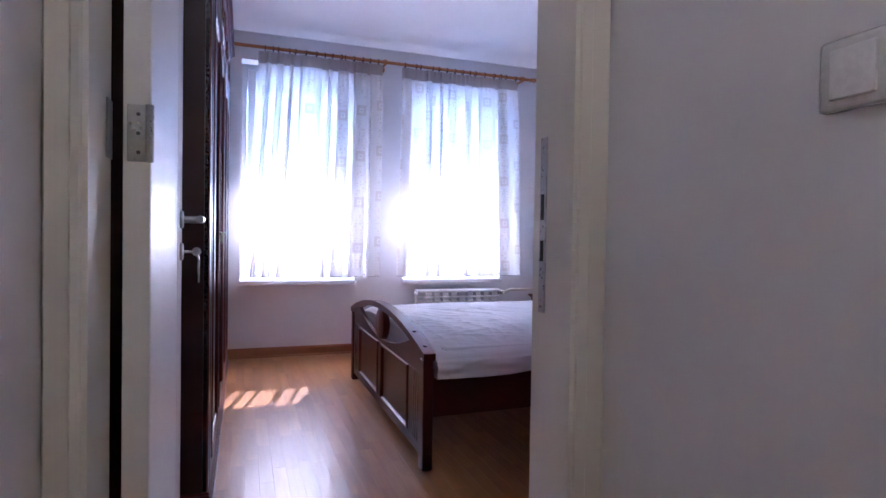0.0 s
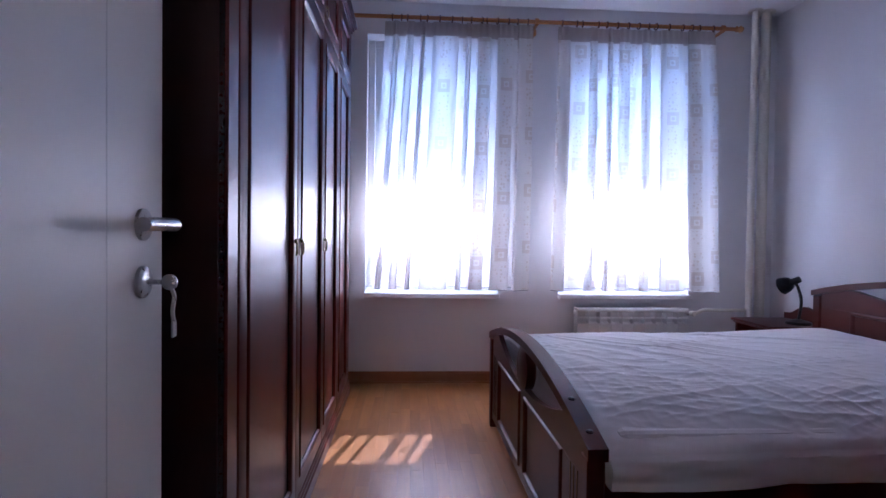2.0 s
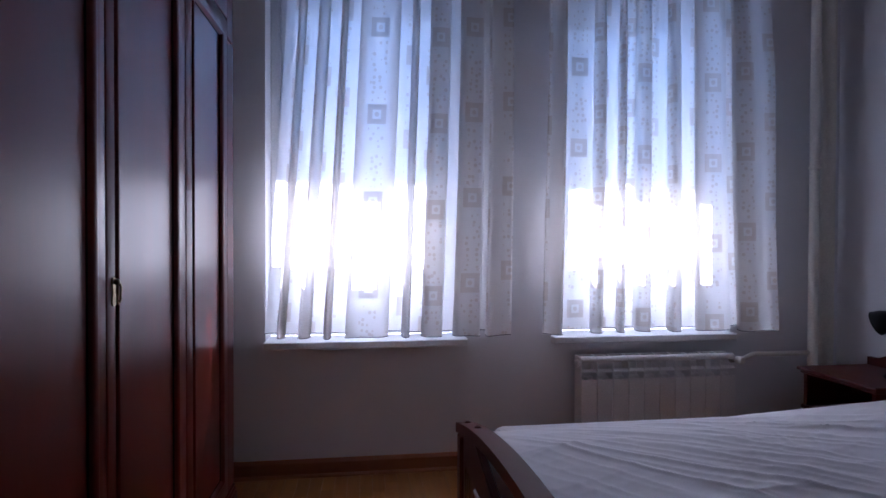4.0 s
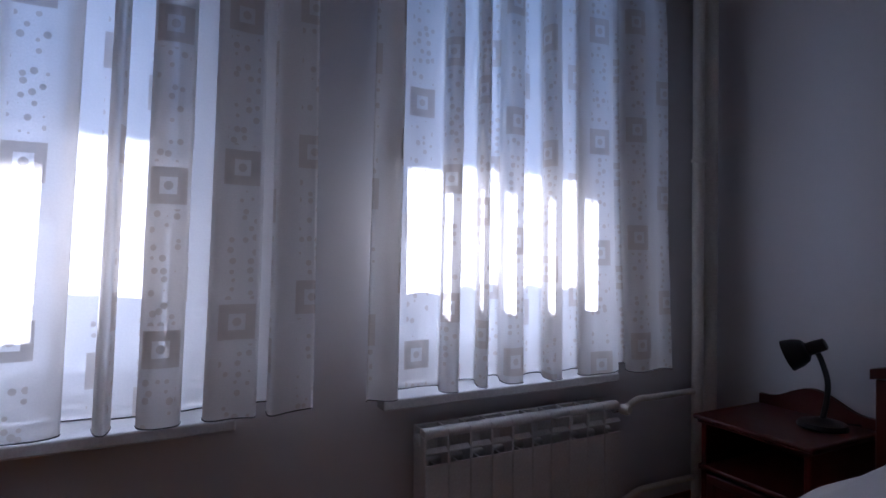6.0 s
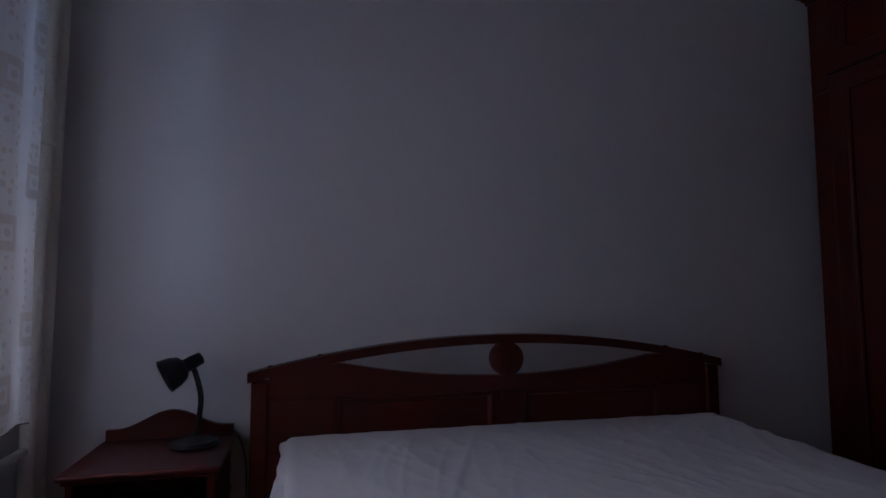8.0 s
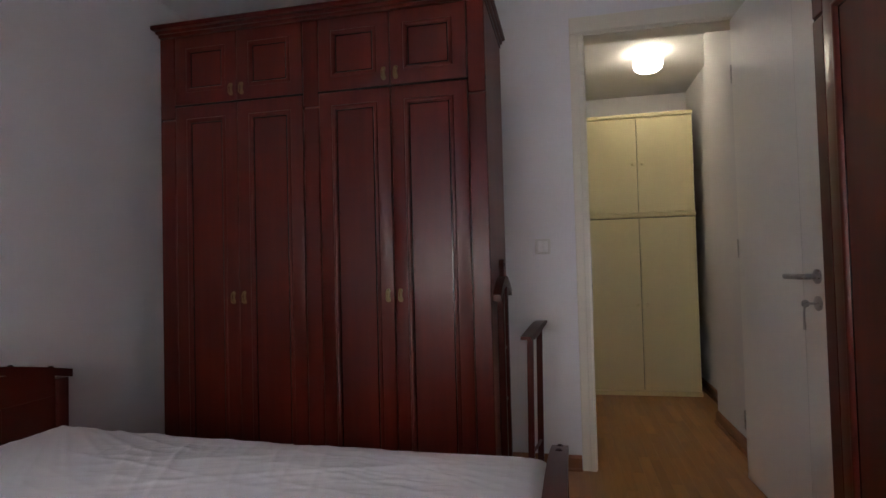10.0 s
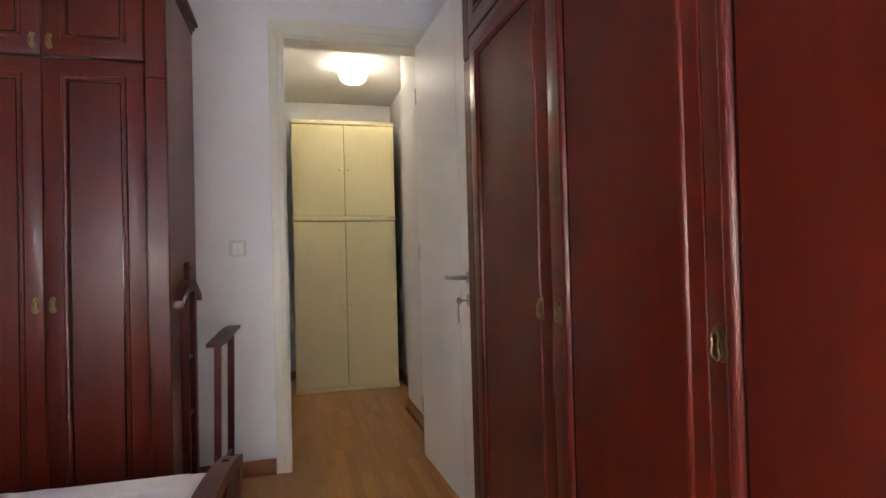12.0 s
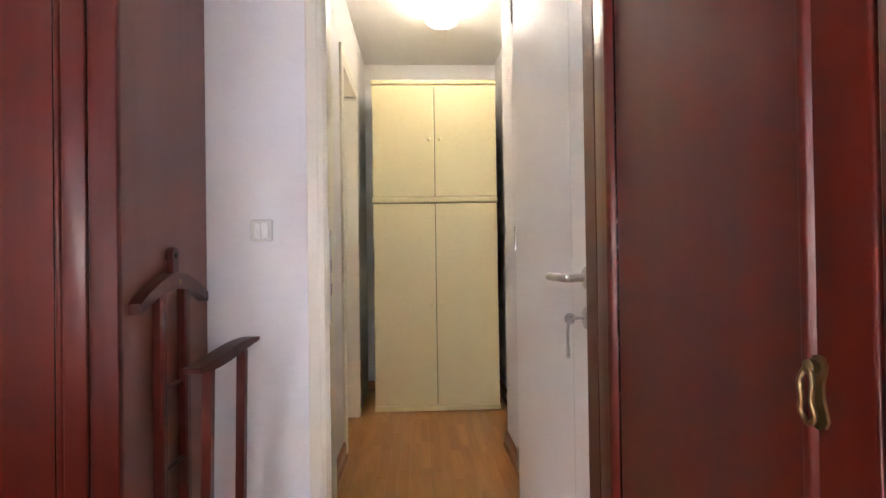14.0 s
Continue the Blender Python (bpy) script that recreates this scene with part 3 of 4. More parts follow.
def wardrobe(name, m, width, depth, cells, label, side_mat=M_SIDE):
    """Local axes: x along the front, -y out of it, front plane y = 0. cells: ('stile', width) or
    ('door', width, handle side, handle inset, narrower stiles)."""
    w = thing(name, m, label, "wardrobe")
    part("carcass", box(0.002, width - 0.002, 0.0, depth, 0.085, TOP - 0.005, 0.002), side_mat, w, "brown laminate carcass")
    bm = box(-0.006, width + 0.006, -0.030, depth, 0.0, 0.055, 0.004)
    box(-0.003, width + 0.003, -0.026, depth, 0.055, 0.075, 0.006, bm)
    box(0, width, -0.022, depth, 0.075, 0.086, 0.003, bm)
    part("plinth", bm, M_MAH, w)
    bm = box(-0.003, width + 0.003, -0.024, depth, TOP - 0.005, TOP + 0.012, 0.003)
    box(-0.014, width + 0.014, -0.036, depth, TOP + 0.012, TOP + 0.030, 0.006, bm)
    box(-0.028, width + 0.028, -0.052, depth, TOP + 0.030, TOP + 0.052, 0.005, bm)
    part("cornice", bm, M_MAH, w)
    x = 0.0
    for c in cells:
        if c[0] == "stile":
            for z0, z1 in ((0.088, SPLIT - 0.068), (SPLIT - 0.062, TOP - 0.008)):
                part("stile", box(x + 0.002, x + c[1] - 0.002, -0.018, -0.0005, z0, z1, 0.004), M_MAH, w)
            q = box(x, x + 0.003, -0.012, -0.0008, 0.09, TOP - 0.01)
            part("joint", q, M_DARK, w)
        else:
            hx = None if c[2] is None else (x + c[3] if c[2] == "l" else x + c[1] - c[3])
            slim = c[4] if len(c) > 4 else (0.0, 0.0)
            framed_door(w, x, 0.090, c[1], SPLIT - 0.096, hx, 0.940, Matrix.Identity(4), slim)
            framed_door(w, x, SPLIT + 0.004, c[1], TOP - SPLIT - 0.014, hx, SPLIT + 0.065, Matrix.Identity(4), slim)
        x += c[1]
    part("rail", box(0.0, width, -0.016, -0.001, SPLIT - 0.0055, SPLIT + 0.0035), M_DARK, w)
    return w


# long wardrobe: front faces +x, runs along y from the door side; its end's shade is in the carcass colour
W1 = [("stile", 0.075), ("door", 0.620, "r", 0.058), ("door", 0.545, "l", 0.048, (0.0, 0.022)), ("door", 0.495, "l", 0.028, (0.022, 0.0)), ("door", 0.485, None, 0), ("stile", 0.10)]
wl = sum(c[1] for c in W1)
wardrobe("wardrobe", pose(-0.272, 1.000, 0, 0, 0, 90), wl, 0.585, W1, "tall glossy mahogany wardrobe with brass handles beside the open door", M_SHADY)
# wardrobe beside the bed: front faces +y
W2 = [("stile", 0.085), ("door", 0.330, "r", 0.028), ("door", 0.335, "l", 0.028), ("stile", 0.080), ("door", 0.340, "r", 0.028), ("door", 0.345, "l", 0.028), ("stile", 0.08)]
wl2 = sum(c[1] for c in W2)
wardrobe("wardrobe", pose(2.427, 0.590, 0, 0, 0, 180), wl2, 0.575, W2, "tall four-door mahogany wardrobe with brass handles beside the bed")

# ---- bed ----
bed = thing("double_bed", pose(0, 0, 0), "dark mahogany double bed with arched footboard and headboard", "bed")
FX, FY0, FY1 = 0.536, 1.140, 2.730


def arch(y, yc, half, ends, mid):
    return ends + (mid - ends) * (1 - ((y - yc) / half) ** 2)


def bed_end(name, x0, x1, y0, y1, ends, mid, slot_mid, low, panels, zb, zt):
    """Board with an arched rail, an eye-shaped gap with a round block in it and framed panels below."""
    yc, half, n = (y0 + y1) / 2, (y1 - y0) / 2, 28
    root = part(name, box(x0, x1, y0, y0 + 0.052, 0, ends - 0.03, 0.004), M_MAHY, bed, "arched mahogany " + name)
    part("post", box(x0, x1, y1 - 0.052, y1, 0, ends - 0.03, 0.004), M_MAHY, root)
    ys = [y0 - 0.012 + (y1 - y0 + 0.024) * i / n for i in range(n + 1)]
    top = [(y, arch(y, yc, half, ends, mid)) for y in ys]
    q = strip(top, [(y, z - 0.030) for y, z in top], "x", x0 - 0.003, x1 + 0.003)
    bmesh.ops.bevel(q, geom=[e for e in q.edges if e.is_manifold and e.calc_face_angle(0) > 1.0], offset=0.009, segments=2, affect="EDGES")
    part("top_rail", q, M_MAHY, root, "arched top rail", True)
    # board whose upper edge sags under the rail
    ys = [y0 + 0.052 + (y1 - y0 - 0.104) * i / n for i in range(n + 1)]
    up = []
    for y in ys:
        k = (y - yc) / half
        cut = slot_mid + (mid - slot_mid - 0.03) * (abs(k) / 0.74) ** 2 * 0.62
        up.append((y, min(cut, arch(y, yc, half, ends, mid) - 0.029)))
    part("board", strip(up, [(y, low) for y in ys], "x", x0 + 0.018, x1 - 0.011), M_MAHY, root)
    # frame before the board, open at the panels
    fx0, fx1 = x0 + 0.0105, x0 + 0.0178
    part("upper_rail", strip(up, [(y, zt) for y in ys], "x", fx0, fx1), M_MAHY, root)
    part("lower_rail", box(fx0, fx1, y0 + 0.052, y1 - 0.052, low, zb, 0.001), M_MAHY, root)
    cuts = [y0 + 0.052] + [v for ab in panels for v in ab] + [y1 - 0.052]
    for a0, a1 in zip(cuts[::2], cuts[1::2]):
        part("stile", box(fx0, fx1, a0, a1, zb + 0.0005, zt - 0.0005, 0.001), M_MAHX, root)
    for a0, a1 in panels:
        part("panel", rings_panel(a1 - a0 - 0.002, zt - zb - 0.002, [(0, -0.006), (0.003, -0.0135), (0.008, -0.0150), (0.014, -0.0125), (0.018, -0.004), (0.022, -0.0008), (0.026, -0.0008)], 0.0001), M_MAHX, root, "recessed panel in a rounded moulding", m=pose(x0 + 0.0178, a1 - 0.001, zb + 0.001, 0, 0, -90))
    zc = (slot_mid + mid - 0.03) / 2
    r = (mid - 0.03 - slot_mid) / 2 + 0.004
    part("round_block", lathe([(r * 0.8, -0.024), (r, -0.016), (r, 0.016), (r * 0.8, 0.024)], 24, None, pose((x0 + x1) / 2, yc, zc, 0, 90, 0)), M_MAHY, root, "round wooden block", True)
    for k in (-1, 1):
        for dy in (0.055, 0.21):
            yp = yc + k * (half - dy)
            # pegs in the shade-darkened wood, to tone down their bright tops
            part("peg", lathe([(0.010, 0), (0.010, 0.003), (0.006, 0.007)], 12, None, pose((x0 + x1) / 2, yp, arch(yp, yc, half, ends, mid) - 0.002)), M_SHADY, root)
    return root


foot = bed_end("footboard", FX, FX + 0.044, FY0, FY1, 0.482, 0.594, 0.404, 0.045, [(FY0 + 0.25, FY0 + 0.765), (FY0 + 0.84, FY0 + 1.355)], 0.085, 0.382)
for dy in (0.105, 0.135, 0.165, 1.427, 1.457, 1.487):
    part("groove", box(FX + 0.0090, FX + 0.0104, FY0 + dy, FY0 + dy + 0.008, 0.09, 0.378), M_DARK, foot)
head = bed_end("headboard", 2.385, 2.440, 1.165, 2.870, 0.700, 0.803, 0.662, 0.15, [(1.42, 1.96), (2.07, 2.61)], 0.44, 0.61)
part("centre_block", box(2.380, 2.394, 1.985, 2.045, 0.58, 0.615, 0.004), M_MAHY, head)
for ya, yb in ((FY0 + 0.055, 1.235), (FY1 - 0.085, 2.720)):
    part("side_rail", prism([(FX + 0.044, ya), (2.385, yb), (2.385, yb + 0.028), (FX + 0.044, ya + 0.028)], "z", 0.20, 0.40), M_MAHX, bed)
part("slat_base", box(0.600, 2.38, 1.27, 2.650, 0.30, 0.325), M_OAK, bed)

# mattress under a rumpled fitted sheet
q = bmesh.new()
nx, ny = 330, 300
MX0, MX1, MY0, MY1, MT, MB = 0.602, 2.375, 1.205, 2.765, 0.505, 0.372


def wrinkle(x, y):
    broad = noise.noise(Vector((x * 1.1, y * 1.4, 0.3))) * 0.010
    # long shallow folds, drawn across the bed and fanning towards its corners
    warp = 0.10 * noise.noise(Vector((x * 1.3, y * 1.3, 7.0)))
    f1 = noise.noise(Vector((x * 1.1 + y * 0.5, (y - 0.22 * x + warp) * 6.0, 1.7)))
    f2 = noise.noise(Vector((x * 1.7 - y * 0.8, (y + 0.35 * x + warp) * 9.0, 4.1)))
    f3 = noise.noise(Vector((x * 9.0 + warp * 20, y * 4.0, 9.0)))
    mask = 0.35 + 0.65 * max(0.0, noise.noise(Vector((x * 1.8, y * 1.8, 12.0))) + 0.35)
    # fine pulled creases fanning out from the foot of the bed
    ang = math.atan2(y - 2.0, x + 0.4)
    f4 = noise.noise(Vector((x * 0.8 + y * 0.3, ang * 14.0 + warp * 9, 15.0)))
    f5 = noise.noise(Vector((x * 1.4 + y * 0.6, (y - 0.35 * x + warp) * 17.0, 21.0)))
    m2_ = 0.25 + 0.75 * max(0.0, noise.noise(Vector((x * 2.3, y * 2.3, 31.0))) + 0.4)
    fine = ((1 - abs(f4)) ** 6 * 0.0030 + (1 - abs(f5)) ** 7 * 0.0022) * m2_
    # long ridges drawn from the far foot corner over the bed
    a7 = math.atan2(2.95 - y, x - 0.35)
    f7 = noise.noise(Vector((a7 * 7.5 + warp * 7, x * 0.9, 41.0)))
    f8 = noise.noise(Vector((a7 * 15.0 + warp * 12, x * 1.6, 47.0)))
    far = math.hypot(x - 0.35, y - 2.95)
    reach = min(1.0, max(0.15, 1.5 - far * 0.55)) * min(1.0, max(0.0, (far - 0.40) / 0.50))
    # pulled folds at the corner by the pillow end
    a9 = math.atan2(y - 1.02, 2.55 - x)
    f9 = noise.noise(Vector((a9 * 9.0 + warp * 4, 3.0, 53.0)))
    r9 = max(0.0, 1 - math.hypot(2.42 - x, y - 1.15) / 0.95)
    pulled = ((1 - abs(f7)) ** 9 * 0.015 + (1 - abs(f8)) ** 9 * 0.006) * reach * mask + (1 - abs(f9)) ** 7 * 0.012 * r9 - 0.008 * r9
    # short crisp creases
    f10 = noise.noise(Vector((x * 4.0 + y * 2.0 + warp * 10, y * 15.0 - x * 4.0 + warp * 25, 61.0)))
    f11 = noise.noise(Vector((x * 13.0 + warp * 18, y * 6.0 + x * 3.0, 67.0)))
    m3 = max(0.0, noise.noise(Vector((x * 2.6, y * 2.6, 71.0))) + 0.25)
    fine += ((1 - abs(f10)) ** 9 * 0.0040 + (1 - abs(f11)) ** 10 * 0.0030) * m3
    return broad * 1.3 + fine + pulled + ((1 - abs(f1)) ** 6 * 0.006 + (1 - abs(f2)) ** 7 * 0.004) * mask + f3 * 0.0010


rows_ = []
L_, W_ = MX1 - MX0, MY1 - MY0
drop_ = MT - MB
ext = 0.19
for i in range(nx + 1):
    row = []
    u = -ext + (L_ + 2 * ext) * i / nx
    for j in range(ny + 1):
        w_ = -ext + (W_ + 2 * ext) * j / ny
        rr_ = 0.034

        def fold(s, length):
            # across the top, round the edge and down the side
            o = max(-s, s - length, 0) + 0.0
            inner = min(max(s, 0.0), length)
            arc = rr_ * math.pi / 2
            return inner, o, arc
        iu, ou, arc = fold(u, L_)
        iw, ow, _ = fold(w_, W_)
        su = -1 if u < 0 else 1
        sw_ = -1 if w_ < 0 else 1

        def side(o):
            if o <= arc:
                t_ = o / rr_
                return rr_ * math.sin(t_) - rr_, rr_ * (1 - math.cos(t_))
            return 0.0, rr_ + (o - arc)
        hu, du = side(ou)
        hw, dw = side(ow)
        x = MX0 + rr_ + (L_ - 2 * rr_) * iu / L_ + (su * (hu + rr_) if ou > 0 else 0)
        y = MY0 + rr_ + (W_ - 2 * rr_) * iw / W_ + (sw_ * (hw + rr_) if ow > 0 else 0)
        d_ = min(max(du, dw), drop_)
        z = MT - d_
        amp = max(0.0, 1 - d_ / 0.034)
        z += wrinkle(x, y) * (0.25 + 0.75 * amp) * min(1.0, 0.25 + max(0.0, MX1 - x) / 0.35) * min(1.0, 0.30 + max(0.0, min(x - MX0, MY1 - 0.035 - y)) / 0.16) + 0.018 * math.sin(math.pi * min(max((x - MX0) / L_, 0), 1)) * amp * 0.3
        # the sheet sags along both sides, most towards the foot
        z -= 0.058 * min(1.0, max(0.0, 1 - (y - MY0) / 0.36)) ** 2 * min(1.0, max(0.0, (2.35 - x) / 0.9)) * (1 - d_ / drop_)
        z -= 0.056 * min(1.0, max(0.0, 1 - (MY1 - y) / 0.36)) ** 2 * min(1.0, max(0.0, (2.25 - x) / 0.9)) * (1 - d_ / drop_)
        if d_ > 0.02:
            ripple = 0.020 * noise.noise(Vector((x * 3.5, y * 3.5, (z + 0.05 * x) * 26))) + 0.006 * noise.noise(Vector((x * 9, y * 9, (z - 0.1 * x) * 40))) + 0.009
            if dw >= du:
                y += sw_ * (ripple + 0.006)
            else:
                x += su * ripple * 0.3
            if d_ >= drop_ * 0.97:
                z += 0.014 * noise.noise(Vector((x * 4, y * 4, 2.0)))
        y -= 0.035 * (MX1 - x) / L_
        row.append(q.verts.new((x, y, z)))
    rows_.append(row)
for a, c in zip(rows_, rows_[1:]):
    for j in range(ny):
        q.faces.new((a[j], a[j + 1], c[j + 1], c[j]))
mt = thing("mattress", pose(0, 0, 0), "thick mattress under a rumpled white cotton sheet on the bed", "mattress")
part("sheet", q, M_SHEET, mt, "rumpled white fitted sheet", True)
part("core", box(0.640, 2.360, 1.225, 2.715, 0.326, 0.478, 0.03, None, 3), M_SHEET, mt)

# ---- bedside table and lamp ----
ns = thing("nightstand", pose(0, 0, 0), "dark mahogany nightstand with an open shelf and a drawer", "nightstand")
NX0, NX1, NY0, NY1, NZ = 2.200, 2.575, 2.945, 3.305, 0.480
bm = box(NX0 - 0.022, NX1, NY0 - 0.020, NY1 + 0.020, NZ - 0.016, NZ, 0.006, None, 2)
box(NX0 - 0.012, NX1, NY0 - 0.010, NY1 + 0.010, NZ - 0.028, NZ - 0.016, 0.005, bm)
part("top", bm, M_MAHY, ns)
for yy in (NY0, NY1 - 0.018):
    part("side_panel", box(NX0, NX1, yy, yy + 0.018, 0.04, NZ - 0.028, 0.002), M_MAH, ns)
part("back_panel", box(NX1 - 0.012, NX1 - 0.001, NY0 + 0.018, NY1 - 0.018, 0.04, NZ - 0.028), M_MAH, ns)
part("shelf", box(NX0 - 0.012, NX1 - 0.013, NY0 - 0.006, NY1 + 0.006, 0.295, 0.313, 0.005), M_MAHY, ns)
dr = part("drawer", rings_panel(NY1 - NY0 - 0.044, 0.20, [(0, 0.004), (0.004, 0), (0.028, 0), (0.034, 0.006), (0.04, 0.006)], 0.018), M_MAHX, ns, m=pose(NX0 - 0.004, NY1 - 0.022, 0.085, 0, 0, -90))
part("knob", lathe([(0.005, 0), (0.006, 0.010), (0.014, 0.018), (0.012, 0.026), (0.004, 0.029)], 14, None, pose((NY1 - NY0 - 0.044) / 2, 0, 0.10, 90, 0, 0)), M_BRASS, dr, "aged brass knob", True)
part("plinth", box(NX0 + 0.004, NX1 - 0.001, NY0 + 0.002, NY1 - 0.002, 0, 0.04, 0.003), M_MAH, ns)
# curved gallery at the back of the top
ys = [NY0 - 0.01 + (NY1 - NY0 + 0.02) * i / 24 for i in range(25)]


def crest(y):
    k = abs((y - (NY0 + NY1) / 2) / ((NY1 - NY0) / 2 + 0.01))
    return NZ + 0.035 + 0.055 * (0.5 + 0.5 * math.cos(math.pi * min(1, k * 1.15)))


part("gallery", strip([(y, crest(y)) for y in ys], [(y, NZ + 0.0005) for y in ys], "x", NX1 - 0.045, NX1 - 0.025), M_MAHY, ns, "curved rear gallery")

lp = thing("desk_lamp", pose(2.424, 3.034, NZ), "small black gooseneck desk lamp on the nightstand", "lamp")
part("base", lathe([(0.070, 0), (0.072, 0.006), (0.066, 0.016), (0.030, 0.024), (0.016, 0.030)], 28), M_BLACK, lp, "round black base", True)
part("neck", tube(bend([(0, 0, 0.026), (0.004, -0.010, 0.09), (0.004, -0.012, 0.15), (-0.006, 0.002, 0.215), (-0.020, 0.012, 0.248)], 6), 0.0085, 12), M_BLACK, lp, "black gooseneck", True)
hm = Matrix.Translation((-0.018, 0.010, 0.256)) @ Vector((-0.35, 0.80, -0.42)).normalized().to_track_quat("Z", "Y").to_matrix().to_4x4()
hd = part("lamp_head", lathe([(0.012, -0.030), (0.019, -0.026), (0.021, 0.0), (0.021, 0.022), (0.026, 0.030)], 20, None, hm), M_BLACK, lp, "black lamp socket", True)
part("shade", lathe([(0.024, 0.026), (0.036, 0.034), (0.046, 0.056), (0.051, 0.084), (0.052, 0.088), (0.049, 0.087), (0.042, 0.058), (0.028, 0.038)], 28, None, hm), M_BLACK, lp, "black cone shade", True)
part("cord", tube(bend([(0.06, -0.02, 0.008), (0.11, -0.06, 0.006), (0.15, -0.10, 0.0), (0.165, -0.135, -0.10), (0.17, -0.14, -0.30), (0.17, -0.14, -0.47)], 5), 0.003, 6), M_BLACK, lp)

# ---- radiator and heating pipes ----
rad = thing("radiator", pose(0, 0, 0), "white aluminium column radiator under the window", "radiator")
RX0, RX1, RZ0, RZ1, RY0, RY1 = 1.215, 1.965, 0.115, 0.515, 3.440, 3.525
pitch = (RX1 - RX0) / 10
HR = RZ1 - RZ0
q = box(0.002, pitch - 0.002, 0.0, 0.005, 0.0, HR - 0.100, 0.0012)
# webs between the columns
box(0.0, 0.0034, 0.0006, 0.084, 0.012, HR - 0.030, 0.0008, q)
box(0.0, 0.0034, 0.006, 0.084, HR - 0.0305, HR - 0.004, 0.0008, q)
box(pitch / 2 - 0.003, pitch / 2 + 0.003, 0.006, 0.060, 0.01, HR - 0.105, 0.001, q)
# thin louvre that parts the two rows of slots
strip([(0.003, HR - 0.066), (0.016, HR - 0.056)], [(0.003, HR - 0.069), (0.017, HR - 0.059)], "x", 0.0027, pitch - 0.0005, q)
# rounded nose between the front slots and the open slot on top
nose = [(0.022 - 0.016 * math.cos(t_), HR - 0.016 + 0.016 * math.sin(t_)) for t_ in [(-25 + 115 * i / 8) * math.pi / 180 for i in range(9)]]
strip(nose + [(0.036, HR - 0.001)], [(y + 0.003, z - 0.003) for y, z in nose] + [(0.036, HR - 0.005)], "x", 0.0004, pitch - 0.0004, q)
# ribs that stand between the slots
strip([(0.0015, HR - 0.098), (0.0015, HR - 0.060), (0.004, HR - 0.022)], [(0.045, HR - 0.098), (0.045, HR - 0.060), (0.045, HR - 0.022)], "x", -0.0022, 0.0026, q)
box(-0.0022, 0.0026, 0.034, 0.080, HR - 0.030, HR - 0.0005, 0.0008, q)
box(0.0004, pitch - 0.0004, 0.074, 0.085, 0.02, HR - 0.002, 0.002, q)
lathe([(0.013, 0), (0.013, pitch)], 14, q, pose(0, 0.062, RZ1 - RZ0 - 0.110, 0, 90, 0))
lathe([(0.019, 0), (0.019, pitch)], 14, q, pose(0, 0.042, 0.035, 0, 90, 0))
column = mesh_of(q, M_ENAMEL, False, "column")
for k in range(10):
    ob = new("column", column)
    ob.parent = rad
    ob.matrix_basis = pose(RX0 + k * pitch, RY0, RZ0)
for zz in (RZ1 - 0.035, RZ0 + 0.035):
    part("end_cap", lathe([(0.018, 0), (0.018, -0.010), (0.012, -0.016)], 14, None, pose(RX0, RY0 + 0.042, zz, 0, 90, 0)), M_ENAMEL, rad, "", True)
for xx in (RX0 + 0.15, RX1 - 0.15):
    part("wall_bracket", box(xx - 0.012, xx + 0.012, RY1 - 0.01, YW - 0.0005, RZ1 - 0.075, RZ1 - 0.05, 0.002), M_ENAMEL, rad)
part("valve", lathe([(0.010, 0), (0.010, 0.016), (0.017, 0.020), (0.019, 0.046), (0.014, 0.054)], 16, None, pose(RX1 + 0.022, RY0 + 0.046, RZ1 - 0.035, 86, 0, 12)), M_PIPE, rad, "cream valve head", True)
part("union", lathe([(0.012, 0), (0.015, 0.006), (0.015, 0.020), (0.010, 0.026)], 8, None, pose(RX1, RY0 + 0.042, RZ1 - 0.035, 0, 90, 0)), M_STEEL, rad)
part("union", lathe([(0.012, 0), (0.015, 0.006), (0.015, 0.020), (0.010, 0.026)], 8, None, pose(RX1, RY0 + 0.042, RZ0 + 0.035, 0, 90, 0)), M_STEEL, rad)

pipes = thing("heating_pipe", pose(0, 0, 0), "cream painted heating riser with branches to the radiator", "pipe")
PX = 2.388
part("riser", tube([(PX, 3.470, 0), (PX, 3.470, H)], 0.0215, 18), M_PIPE, pipes, "", True)
part("collar", lathe([(0.022, 0), (0.027, 0.002), (0.027, 0.012), (0.022, 0.014)], 18, None, pose(PX, 3.470, 1.385)), M_PIPE, pipes)
part("collar", lathe([(0.022, 0), (0.045, 0.002), (0.045, 0.010), (0.024, 0.012)], 18, None, pose(PX, 3.470, H - 0.012)), M_PIPE, pipes)
part("branch", tube(bend([(RX1 + 0.024, RY0 + 0.042, RZ1 - 0.035), (RX1 + 0.07, RY0 + 0.042, RZ1 - 0.033), (RX1 + 0.12, 3.478, RZ1 - 0.012), (RX1 + 0.2, 3.475, RZ1 - 0.012), (PX, 3.472, RZ1 - 0.010)], 5), 0.0115, 12), M_PIPE, pipes, "", True)
part("branch", tube(bend([(RX1 + 0.024, RY0 + 0.042, RZ0 + 0.035), (RX1 + 0.07, RY0 + 0.042, RZ0 + 0.037), (RX1 + 0.12, 3.478, RZ0 + 0.058), (RX1 + 0.2, 3.475, RZ0 + 0.060), (PX, 3.472, RZ0 + 0.060)], 5), 0.0115, 12), M_PIPE, pipes, "", True)
p2 = thing("heating_pipe", pose(0, 0, 0), "thick cream painted riser pipe in the room corner", "pipe")
part("riser", tube([(2.474, 3.487, 0), (2.474, 3.487, H)], 0.031, 20), M_PIPE, p2, "", True)
